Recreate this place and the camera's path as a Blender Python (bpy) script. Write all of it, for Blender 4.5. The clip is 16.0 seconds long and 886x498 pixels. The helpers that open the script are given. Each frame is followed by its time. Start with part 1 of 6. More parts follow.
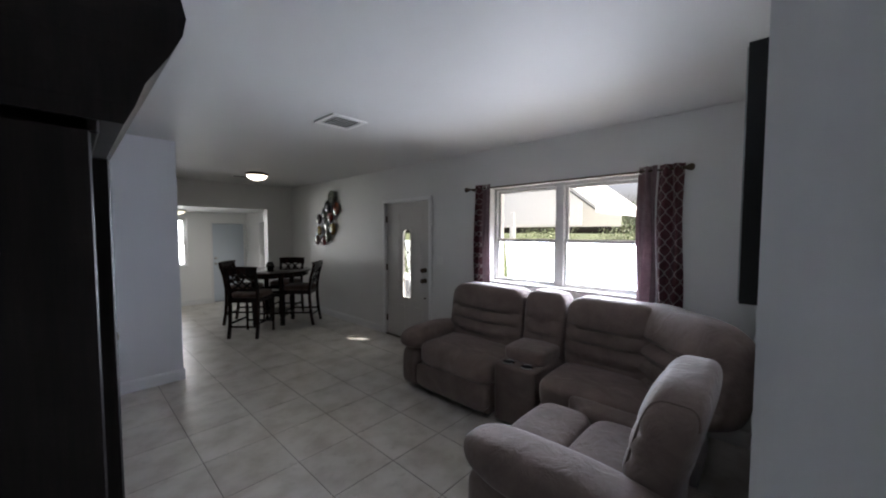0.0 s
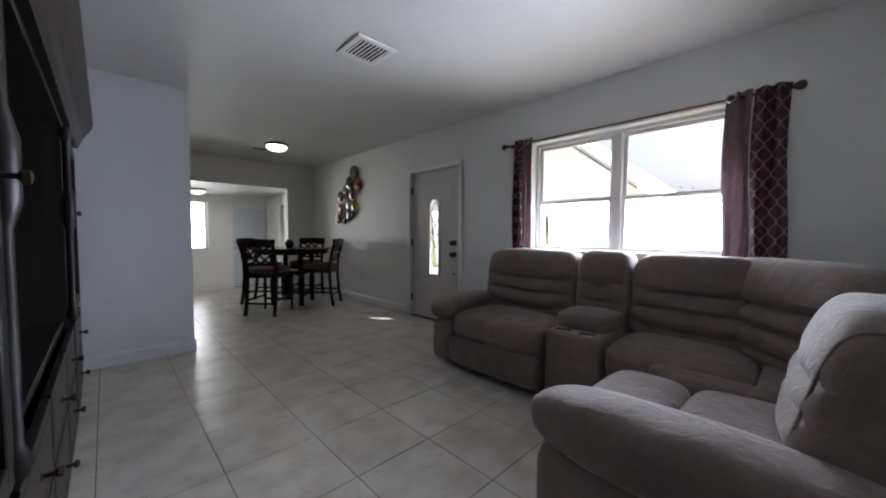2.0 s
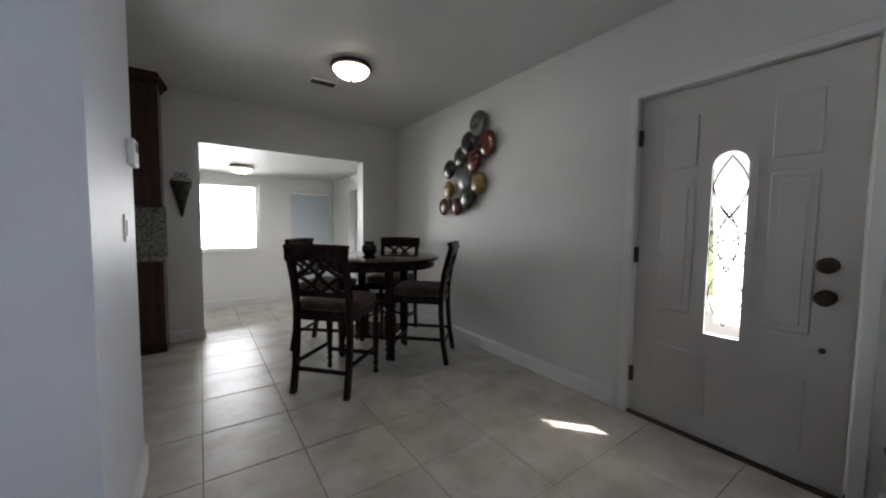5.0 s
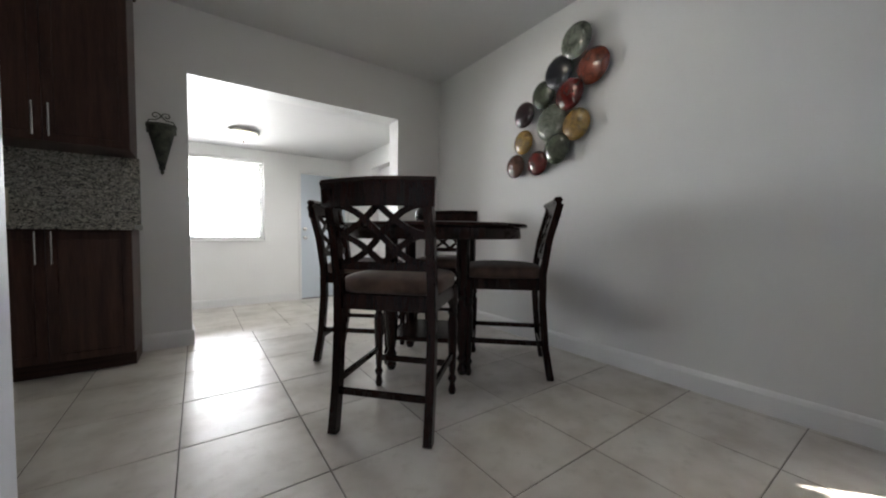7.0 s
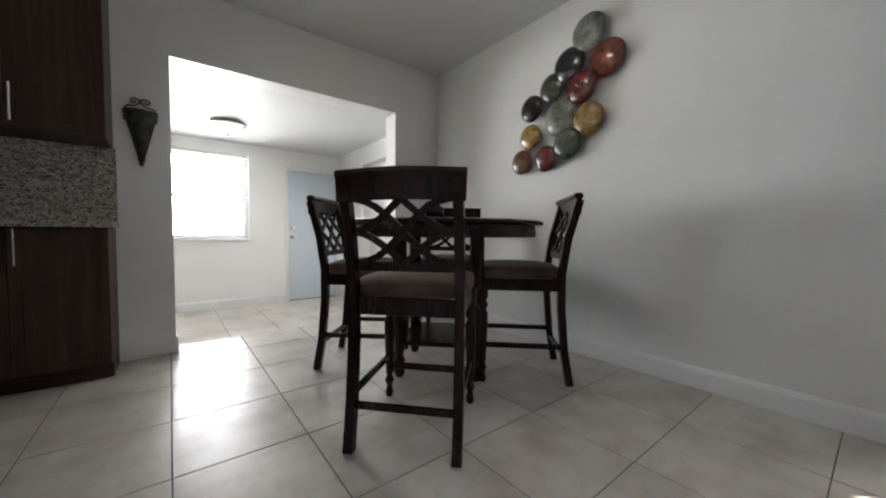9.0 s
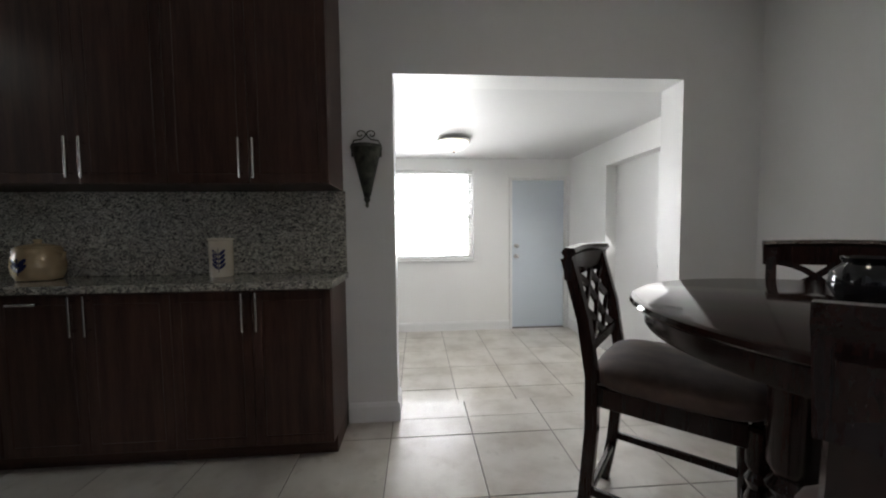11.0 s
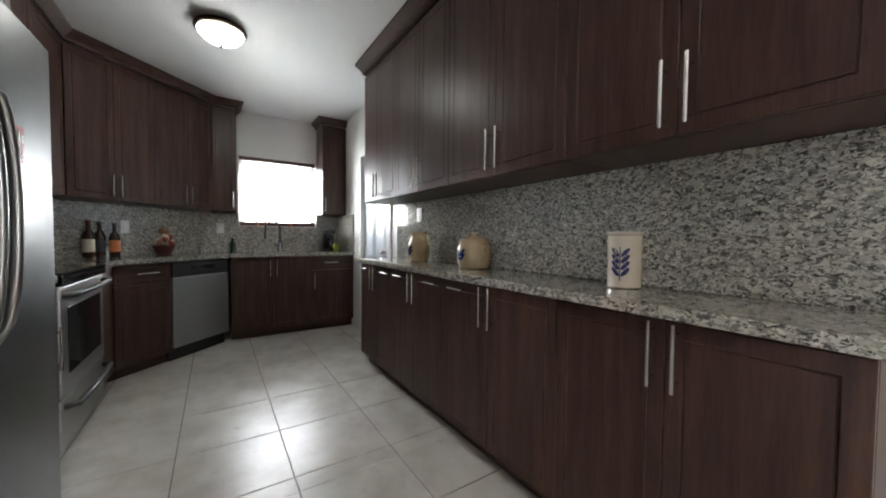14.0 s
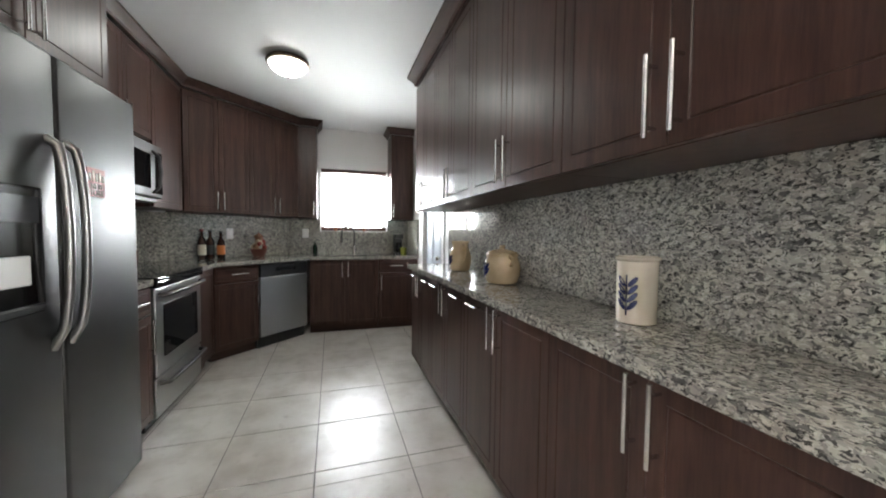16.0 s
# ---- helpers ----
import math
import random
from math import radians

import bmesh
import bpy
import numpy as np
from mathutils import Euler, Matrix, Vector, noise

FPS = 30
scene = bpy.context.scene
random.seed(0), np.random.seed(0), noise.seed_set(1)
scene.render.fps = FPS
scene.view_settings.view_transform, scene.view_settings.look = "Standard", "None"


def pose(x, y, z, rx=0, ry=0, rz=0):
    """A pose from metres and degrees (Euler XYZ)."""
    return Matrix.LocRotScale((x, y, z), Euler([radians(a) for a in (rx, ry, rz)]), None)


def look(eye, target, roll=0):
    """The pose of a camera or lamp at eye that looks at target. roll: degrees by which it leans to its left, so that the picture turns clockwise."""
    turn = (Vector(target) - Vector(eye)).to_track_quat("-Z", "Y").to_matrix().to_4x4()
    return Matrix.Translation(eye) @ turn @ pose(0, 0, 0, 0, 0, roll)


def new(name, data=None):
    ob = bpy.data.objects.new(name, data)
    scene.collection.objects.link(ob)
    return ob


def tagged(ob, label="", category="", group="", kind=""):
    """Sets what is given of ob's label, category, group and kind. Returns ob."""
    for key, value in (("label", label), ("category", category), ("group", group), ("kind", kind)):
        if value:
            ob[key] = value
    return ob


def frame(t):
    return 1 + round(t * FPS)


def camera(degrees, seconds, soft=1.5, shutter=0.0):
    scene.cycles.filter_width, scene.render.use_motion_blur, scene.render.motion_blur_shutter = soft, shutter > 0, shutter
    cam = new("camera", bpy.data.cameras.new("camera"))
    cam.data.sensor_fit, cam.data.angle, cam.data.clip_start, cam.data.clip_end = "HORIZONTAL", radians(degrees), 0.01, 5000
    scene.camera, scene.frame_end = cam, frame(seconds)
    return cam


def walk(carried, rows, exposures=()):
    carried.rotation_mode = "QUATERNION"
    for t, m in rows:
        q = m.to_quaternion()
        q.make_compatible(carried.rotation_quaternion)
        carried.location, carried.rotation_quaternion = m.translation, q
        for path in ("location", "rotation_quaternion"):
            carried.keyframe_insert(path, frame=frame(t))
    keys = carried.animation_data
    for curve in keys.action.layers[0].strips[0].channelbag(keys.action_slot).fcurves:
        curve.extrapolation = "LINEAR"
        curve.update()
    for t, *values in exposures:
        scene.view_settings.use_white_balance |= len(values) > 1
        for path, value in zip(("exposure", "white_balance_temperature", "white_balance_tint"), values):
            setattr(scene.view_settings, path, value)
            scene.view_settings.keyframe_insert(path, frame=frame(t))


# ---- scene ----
cam = camera(103.5, 16.0, 2.0)
PATH = [
    (0, (0.591, 1.242, 1.620), (2.052, 2.604, 1.521), 0.0),
    (0.5, (0.668, 1.413, 1.497), (2.048, 2.858, 1.404), 0.2),
    (1, (0.701, 1.500, 1.355), (2.080, 2.945, 1.268), 0.2),
    (1.5, (0.738, 1.563, 1.273), (2.120, 3.006, 1.182), 0.2),
    (2, (0.783, 1.651, 1.196), (2.171, 3.087, 1.107), 0.3),
    (2.5, (0.864, 1.812, 1.144), (2.260, 3.241, 1.049), 0.4),
    (3, (1.059, 2.121, 1.136), (2.451, 3.553, 1.017), 0.1),
    (3.5, (1.263, 2.556, 1.198), (2.592, 4.044, 1.050), 0.1),
    (4, (1.466, 3.225, 1.217), (2.681, 4.808, 1.081), 0.6),
    (4.5, (1.610, 3.914, 1.261), (2.751, 5.551, 1.128), 0.7),
    (7, (1.717, 5.662, 0.870), (2.867, 7.296, 0.790), 0.4),
    (7.5, (1.681, 5.712, 0.848), (2.881, 7.310, 0.766), 0.3),
    (8, (1.646, 5.764, 0.835), (2.885, 7.331, 0.755), 0.4),
    (10.3, (1.730, 6.330, 1.066), (2.865, 7.972, 0.945), 0.3),
    (10.5, (1.790, 6.465, 1.118), (2.715, 8.233, 0.993), 0.2),
    (11, (1.809, 6.890, 1.161), (1.952, 8.883, 1.057), -0.6),
    (11.5, (1.689, 7.104, 1.179), (1.148, 9.027, 1.082), -0.3),
    (12, (1.666, 7.283, 1.140), (0.600, 8.974, 1.082), -0.0),
    (12.5, (1.629, 7.437, 1.118), (0.347, 8.971, 1.063), 0.3),
    (13, (1.569, 7.489, 1.119), (0.169, 8.917, 1.056), 0.4),
    (13.5, (1.511, 7.529, 1.112), (-0.032, 8.800, 1.043), 0.5),
    (14, (1.472, 7.572, 1.108), (-0.203, 8.663, 1.041), 0.5),
    (14.5, (1.488, 7.634, 1.139), (-0.254, 8.614, 1.072), 0.6),
    (15, (1.520, 7.732, 1.170), (-0.260, 8.640, 1.100), 0.6),
    (15.5, (1.557, 7.839, 1.201), (-0.265, 8.661, 1.126), 0.7),
    (16, (1.602, 7.949, 1.198), (-0.302, 8.556, 1.113), 0.6),
]
walk(cam, [(t, look(eye, target, roll)) for t, eye, target, roll in PATH], [(0.0, 1.25), (0.6, 1.45), (2.5, 1.45), (4.5, 1.72), (7.0, 2.5), (8.0, 2.65), (10.5, 2.6), (11.0, 2.38), (11.5, 2.15), (12.0, 2.1), (12.6, 2.35), (13.5, 3.9), (14.0, 4.2), (16.0, 4.68)])

# ---- world, sun and lamps ----
SUN = Vector((-0.75, 0.85, -1.25)).normalized()
world = bpy.data.worlds.new("sky")
scene.world = world
world.use_nodes = True
wn = world.node_tree.nodes
sky = wn.new("ShaderNodeTexSky")
sky.sky_type = 'NISHITA'
sky.sun_disc = False
sky.dust_density = 8.0
sky.air_density = 0.55
sky.sun_elevation = math.asin(-SUN.z)
sky.sun_rotation = math.atan2(-SUN.x, -SUN.y)
world.node_tree.links.new(sky.outputs[0], wn["Background"].inputs[0])
wn["Background"].inputs[1].default_value = 0.15


def lamp(name, kind, energy, m, colour=(1, 1, 1), size=None, radius=None, angle=None):
    data = bpy.data.lights.new(name, kind)
    data.energy, data.color = energy, colour
    if size:
        data.shape, data.size, data.size_y = 'RECTANGLE', size[0], size[1]
    if radius:
        data.shadow_soft_size = radius
    if kind == 'AREA':
        data.spread = radians(size[2] if len(size) > 2 else 150)
    if angle:
        data.angle = radians(angle)
    ob = new(name, data)
    ob.matrix_world = m
    return ob


lamp("sun", 'SUN', 4.0, look((0, 0, 10), Vector((0, 0, 10)) + SUN), (1.0, 0.95, 0.88), angle=0.5)
# daylight that comes in through the real window openings and the door glass
lamp("daylight_front_window", 'AREA', 16, look((4.27, 2.84, 1.28), (0, 2.84, 0.75)), (0.77, 0.835, 1.0), (1.5, 0.46, 125))
lamp("daylight_back_window", 'AREA', 10.0, look((1.95, 11.67, 1.36), (1.95, 9, 1.30)), (0.97, 0.98, 1.0), (1.19, 1.27, 120))
lamp("daylight_sink_window", 'AREA', 2.6, look((-3.58, 8.25, 1.635), (0, 8.25, 1.635)), (0.95, 0.99, 1.0), (0.86, 0.80))
lamp("daylight_door_glass", 'AREA', 0.42, look((4.1, 5.16, 1.17), (3, 5.16, 1.0)), (0.95, 0.98, 1.0), (0.2, 1.0))
# added fill lamp with no source: the recess behind holds a shut door
lamp("added_back_room_fill", 'AREA', 2.5, look((3.78, 10.3, 1.2), (3, 10.3, 0.6)), (1.0, 0.98, 0.96), (1.3, 1.6))

# ---- materials ----


def material(name, colour, rough=0.5, metal=0.0, spec=0.5):
    m = bpy.data.materials.new(name)
    m.use_nodes = True
    b = m.node_tree.nodes["Principled BSDF"]
    b.inputs["Base Color"].default_value = (*colour, 1)
    b.inputs["Roughness"].default_value = rough
    b.inputs["Metallic"].default_value = metal
    b.inputs["Specular IOR Level"].default_value = spec
    return m


def node(m, kind, **values):
    n = m.node_tree.nodes.new(kind)
    for k, v in values.items():
        n.inputs[k.replace("_", " ")].default_value = v
    return n


def link(m, a, b):
    m.node_tree.links.new(a, b)


def coords(m, scale=(1, 1, 1), kind="Object"):
    tc = m.node_tree.nodes.new("ShaderNodeTexCoord")
    mp = m.node_tree.nodes.new("ShaderNodeMapping")
    mp.inputs["Scale"].default_value = scale
    link(m, tc.outputs[kind], mp.inputs["Vector"])
    return mp.outputs["Vector"]


def noise_out(m, vec, scale, detail=4, rough=0.5, distort=0.0):
    n = node(m, "ShaderNodeTexNoise", Scale=scale, Detail=detail, Roughness=rough, Distortion=distort)
    link(m, vec, n.inputs["Vector"])
    return n.outputs["Fac"]


def ramp(m, fac, stops):
    r = m.node_tree.nodes.new("ShaderNodeValToRGB")
    while len(r.color_ramp.elements) < len(stops):
        r.color_ramp.elements.new(0.5)
    for e, (p, c) in zip(r.color_ramp.elements, stops):
        e.position = p
        e.color = (*c, 1) if len(c) == 3 else c
    link(m, fac, r.inputs["Fac"])
    return r.outputs["Color"]


def mix(m, fac, a, b, mode='MIX'):
    n = m.node_tree.nodes.new("ShaderNodeMix")
    n.data_type, n.blend_type = 'RGBA', mode
    for sock, v in ((n.inputs[0], fac), (n.inputs[6], a), (n.inputs[7], b)):
        if isinstance(v, (int, float)):
            sock.default_value = v
        elif isinstance(v, tuple):
            sock.default_value = (*v, 1)
        else:
            link(m, v, sock)
    return n.outputs[2]


def bsdf(m):
    return m.node_tree.nodes["Principled BSDF"]


def bump(m, height, strength=0.2, distance=0.002):
    b = node(m, "ShaderNodeBump", Strength=strength, Distance=distance)
    link(m, height, b.inputs["Height"])
    link(m, b.outputs["Normal"], bsdf(m).inputs["Normal"])


def painted(name, colour, rough=0.55, grain=120, depth=0.12):
    """Rolled wall paint: faint roller grain and slow unevenness."""
    m = material(name, colour, rough)
    v = coords(m)
    slow = noise_out(m, v, 0.9, 3)
    c2 = tuple(c * 0.93 for c in colour)
    link(m, mix(m, slow, c2, tuple(min(1, c * 1.04) for c in colour)), bsdf(m).inputs["Base Color"])
    bump(m, noise_out(m, v, grain, 3), depth, 0.002)
    return m


WALL = painted("wall_paint", (0.72, 0.72, 0.71), 0.5)
# partition colour carries the front window's cool daylight as a blue tint
WALL_DAYLIGHT = painted("daylight_tinted_wall_paint", (0.66, 0.68, 0.735), 0.45)
# back room colour, 0.10 higher in value than the main wall paint
WALL_BACK = painted("lighter_wall_paint", (0.82, 0.82, 0.81), 0.5)
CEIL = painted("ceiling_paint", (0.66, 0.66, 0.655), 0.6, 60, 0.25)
TRIM = painted("semi_gloss_trim_paint", (0.78, 0.78, 0.78), 0.3, 40, 0.04)
DOOR_PAINT = painted("grey_door_paint", (0.56, 0.54, 0.52), 0.35, 90, 0.06)
DOOR_BLUE = painted("pale_blue_door_paint", (0.62, 0.68, 0.74), 0.35, 90, 0.06)


def tile_material():
    m = material("glazed_beige_tile", (0.58, 0.55, 0.50), 0.28)
    place = m.node_tree.nodes.new("ShaderNodeNewGeometry").outputs["Position"]
    info = m.node_tree.nodes.new("ShaderNodeObjectInfo")
    soft = noise_out(m, place, 4.5, 3, 0.5)
    broad = noise_out(m, place, 13.0, 4, 0.6)
    col = ramp(m, soft, [(0.30, (0.44, 0.405, 0.355)), (0.55, (0.58, 0.55, 0.50)), (0.75, (0.64, 0.61, 0.565))])
    col = mix(m, ramp(m, broad, [(0.56, (0, 0, 0)), (0.80, (0.6, 0.6, 0.6))]), col, (0.36, 0.32, 0.28))
    tone = node(m, "ShaderNodeMapRange")
    tone.inputs["To Min"].default_value, tone.inputs["To Max"].default_value = 0.94, 1.04
    link(m, info.outputs["Random"], tone.inputs["Value"])
    link(m, mix(m, 1.0, col, tone.outputs[0], 'MULTIPLY'), bsdf(m).inputs["Base Color"])
    return m


TILE = tile_material()
GROUT = material("brown_grey_grout", (0.16, 0.14, 0.125), 0.9)


def wood(name, dark, light, rough=0.35, grain=(26, 26, 1.6), depth=0.05):
    m = material(name, dark, rough)
    v = coords(m, grain)
    info = m.node_tree.nodes.new("ShaderNodeObjectInfo")
    off = m.node_tree.nodes.new("ShaderNodeVectorMath")
    off.operation = 'ADD'
    comb = m.node_tree.nodes.new("ShaderNodeCombineXYZ")
    mul = node(m, "ShaderNodeMath")
    mul.operation = 'MULTIPLY'
    mul.inputs[1].default_value = 40
    link(m, info.outputs["Random"], mul.inputs[0])
    for i in range(3):
        link(m, mul.outputs[0], comb.inputs[i])
    link(m, v, off.inputs[0])
    link(m, comb.outputs[0], off.inputs[1])
    a = noise_out(m, off.outputs[0], 1.0, 6, 0.6, 0.4)
    fine = noise_out(m, off.outputs[0], 7.0, 4, 0.7)
    col = ramp(m, a, [(0.32, dark), (0.68, light)])
    col = mix(m, 0.3, col, ramp(m, fine, [(0.35, tuple(c * 0.5 for c in dark)), (0.7, light)]), 'MIX')
    link(m, col, bsdf(m).inputs["Base Color"])
    bump(m, fine, depth, 0.001)
    return m


ESPRESSO = wood("espresso_laminate", (0.034, 0.0165, 0.0128), (0.088, 0.045, 0.0345), 0.34)
ESPRESSO_X = wood("espresso_laminate_lengthwise", (0.034, 0.0165, 0.0128), (0.088, 0.045, 0.0345), 0.42, (1.6, 26, 26))
CROWN_WOOD = wood("espresso_crown_wood", (0.034, 0.0165, 0.0128), (0.088, 0.045, 0.0345), 0.65, (1.6, 26, 26))
bsdf(CROWN_WOOD).inputs["Specular IOR Level"].default_value = 0.1
for m_ in (ESPRESSO, ESPRESSO_X):
    bsdf(m_).inputs["Specular IOR Level"].default_value = 0.28
CHERRY = wood("dark_cherry_wood", (0.013, 0.005, 0.004), (0.026, 0.010, 0.0075), 0.24, (26, 26, 1.6), 0.015)
bsdf(CHERRY).inputs["Specular IOR Level"].default_value = 0.35
CHERRY_GLOSS = wood("polished_cherry_top", (0.013, 0.005, 0.004), (0.026, 0.010, 0.0075), 0.09, (3, 40, 40), 0.004)
bsdf(CHERRY_GLOSS).inputs["Specular IOR Level"].default_value = 0.28
CABINET_BLACK = wood("black_stained_wood", (0.008, 0.006, 0.006), (0.022, 0.016, 0.015), 0.42)
bsdf(CABINET_BLACK).inputs["Specular IOR Level"].default_value = 0.3


def granite_material():
    m = material("speckled_grey_granite", (0.4, 0.4, 0.38), 0.08)
    v = coords(m, (1.0, 1.0, 1.5))
    v.node.inputs["Rotation"].default_value = (0.5, 0.6, 0.5)
    warp = node(m, "ShaderNodeTexNoise", Scale=45.0, Detail=5.0)
    link(m, v, warp.inputs["Vector"])
    shift = m.node_tree.nodes.new("ShaderNodeVectorMath")
    shift.operation = 'MULTIPLY_ADD'
    link(m, warp.outputs["Color"], shift.inputs[0])
    shift.inputs[1].default_value = (0.045, 0.045, 0.045)
    link(m, v, shift.inputs[2])
    cells = []
    for scale in (72.0, 145.0):
        vor = node(m, "ShaderNodeTexVoronoi", Scale=scale)
        link(m, shift.outputs[0], vor.inputs["Vector"])
        sep = m.node_tree.nodes.new("ShaderNodeSeparateColor")
        link(m, vor.outputs["Color"], sep.inputs[0])
        cells.append(sep.outputs[0])
    slow = noise_out(m, v, 9, 4, 0.6, 0.5)
    col = ramp(m, cells[0], [(0.0, (0.08, 0.08, 0.077)), (0.16, (0.13, 0.13, 0.122)), (0.3, (0.24, 0.235, 0.215)), (0.55, (0.345, 0.33, 0.29)), (0.8, (0.45, 0.43, 0.37)), (1.0, (0.53, 0.505, 0.44))])
    col = mix(m, ramp(m, slow, [(0.42, (0, 0, 0)), (0.62, (0.55, 0.55, 0.55))]), col, (0.24, 0.235, 0.215))
    col = mix(m, ramp(m, cells[1], [(0.12, (0.9, 0.9, 0.9)), (0.2, (0, 0, 0))]), col, (0.03, 0.03, 0.03))
    col = mix(m, ramp(m, cells[1], [(0.82, (0, 0, 0)), (0.9, (0.6, 0.6, 0.6))]), col, (0.62, 0.60, 0.54))
    link(m, col, bsdf(m).inputs["Base Color"])
    return m


GRANITE = granite_material()


def brushed(name, colour, rough=0.32, axis=(3, 3, 240)):
    m = material(name, colour, rough, 1.0)
    v = coords(m, axis)
    n = noise_out(m, v, 1.0, 3)
    r = node(m, "ShaderNodeMapRange")
    r.inputs["To Min"].default_value, r.inputs["To Max"].default_value = rough * 0.94, rough * 1.04
    link(m, n, r.inputs["Value"])
    link(m, r.outputs[0], bsdf(m).inputs["Roughness"])
    bump(m, n, 0.006, 0.0003)
    return m


# colour darkened far below real steel to offset strong lamp and ceiling reflections
STEEL_DIMMED = brushed("dimmed_stainless_steel", (0.095, 0.095, 0.094), 0.4)
STEEL_LIGHT = brushed("lighter_brushed_steel", (0.38, 0.38, 0.375), 0.34)
NICKEL = brushed("satin_nickel", (0.6, 0.59, 0.57), 0.25)
CHROME = material("chrome", (0.75, 0.75, 0.75), 0.08, 1.0)
BRONZE = brushed("oil_rubbed_bronze", (0.10, 0.075, 0.055), 0.4)
BLACK_GLASS = material("black_glass", (0.008, 0.008, 0.009), 0.05)
BLACK_PLASTIC = material("black_plastic", (0.015, 0.015, 0.016), 0.4)
# near-black, for the canvas edge and for shade painted into recesses
DARK = material("black_and_recess_shade", (0.01, 0.01, 0.01), 0.8)
WHITE_PLASTIC = material("white_plastic", (0.75, 0.75, 0.73), 0.4)
WHITE_METAL = painted("white_enamel_metal", (0.78, 0.78, 0.77), 0.35, 80, 0.03)


def glass_material(name="window_glass", colour=(1, 1, 1), rough=0.0):
    m = material(name, colour, rough)
    bsdf(m).inputs["Transmission Weight"].default_value = 1.0
    bsdf(m).inputs["IOR"].default_value = 1.05
    return m


GLASS = glass_material()


def glow(name, colour, strength):
    m = material(name, (0.9, 0.88, 0.8), 0.4)
    bsdf(m).inputs["Emission Color"].default_value = (*colour, 1)
    bsdf(m).inputs["Emission Strength"].default_value = strength
    return m


# ---- builders ----


def finish(name, bm, mat):
    me = bpy.data.meshes.new(name)
    bmesh.ops.recalc_face_normals(bm, faces=bm.faces)
    bm.to_mesh(me)
    bm.free()
    for x in (mat if isinstance(mat, (list, tuple)) else [mat]):
        me.materials.append(x)
    return me


def smooth(me, limit=40):
    me.shade_smooth()
    me.set_sharp_from_angle(angle=radians(limit))


def part(name, bm, mat, parent=None, label="", soft=False, at=None):
    me = finish(name, bm, mat)
    if soft:
        smooth(me)
    ob = new(name, me)
    if parent:
        ob.parent = parent
    if at is not None:
        ob.matrix_basis = at
    return tagged(ob, label)


def again(name, me, parent, at, label=""):
    ob = new(name, me)
    ob.parent = parent
    ob.matrix_basis = at
    return tagged(ob, label)


def thing(name, label, category, at=None, group=""):
    ob = new(name)
    ob.empty_display_size = 0.1
    if at is not None:
        ob.matrix_basis = at
    return tagged(ob, label, category, group)


def add_box(bm, x0, x1, y0, y1, z0, z1, bev=0.0, segs=1, m=None):
    mat = Matrix.Translation(((x0 + x1) / 2, (y0 + y1) / 2, (z0 + z1) / 2)) @ Matrix.Diagonal((x1 - x0, y1 - y0, z1 - z0, 1))
    if m is not None:
        mat = m @ mat
    made = bmesh.ops.create_cube(bm, size=1, matrix=mat)["verts"]
    if bev:
        edges = list({e for v in made for e in v.link_edges})
        bmesh.ops.bevel(bm, geom=edges, offset=bev, segments=segs, affect='EDGES', profile=0.5)
    return bm


def box(x0, x1, y0, y1, z0, z1, bev=0.0, segs=1, m=None):
    return add_box(bmesh.new(), x0, x1, y0, y1, z0, z1, bev, segs, m)


def add_tube(bm, a, b, r0, r1=None, n=12):
    a, b = Vector(a), Vector(b)
    d = b - a
    m = Matrix.Translation((a + b) / 2) @ d.to_track_quat("Z", "Y").to_matrix().to_4x4()
    bmesh.ops.create_cone(bm, cap_ends=True, segments=n, radius1=r0, radius2=r0 if r1 is None else r1, depth=d.length, matrix=m)
    return bm


def tube(a, b, r0, r1=None, n=12):
    return add_tube(bmesh.new(), a, b, r0, r1, n)


def add_lathe(bm, profile, n=24, m=None):
    """A turned shape from (radius, height) pairs, closed at both ends."""
    m = m or Matrix.Identity(4)
    rings = []
    for r, z in profile:
        rings.append([bm.verts.new(m @ Vector((r * math.cos(2 * math.pi * i / n), r * math.sin(2 * math.pi * i / n), z))) for i in range(n)])
    for p, q in zip(rings, rings[1:]):
        for i in range(n):
            bm.faces.new((p[i], p[(i + 1) % n], q[(i + 1) % n], q[i]))
    bm.faces.new(rings[0][::-1])
    bm.faces.new(rings[-1])
    return bm


def lathe(profile, n=24, m=None):
    return add_lathe(bmesh.new(), profile, n, m)


def add_sweep(bm, path, section, up=(0, 0, 1), closed=False):
    """Sweep a flat section (side, up pairs) along a path of points."""
    up = Vector(up)
    pts = [Vector(p) for p in path]
    rings = []
    for i, p in enumerate(pts):
        a = pts[i - 1] if i else (pts[-1] if closed else pts[0])
        b = pts[i + 1] if i < len(pts) - 1 else (pts[0] if closed else pts[-1])
        d = (b - a).normalized()
        side = d.cross(up).normalized()
        k = 1.0
        if 0 < i < len(pts) - 1:
            d0 = (p - a).normalized()
            k = 1 / max(0.4, math.sqrt((1 + d0.dot((b - p).normalized())) / 2))
        u2 = side.cross(d).normalized()
        rings.append([bm.verts.new(p + side * s * k + u2 * u) for s, u in section])
    n = len(section)
    pairs = list(zip(rings, rings[1:])) + ([(rings[-1], rings[0])] if closed else [])
    for p, q in pairs:
        for i in range(n):
            bm.faces.new((p[i], p[(i + 1) % n], q[(i + 1) % n], q[i]))
    if not closed:
        bm.faces.new(rings[0][::-1])
        bm.faces.new(rings[-1])
    return bm


def sweep(path, section, up=(0, 0, 1), closed=False):
    return add_sweep(bmesh.new(), path, section, up, closed)


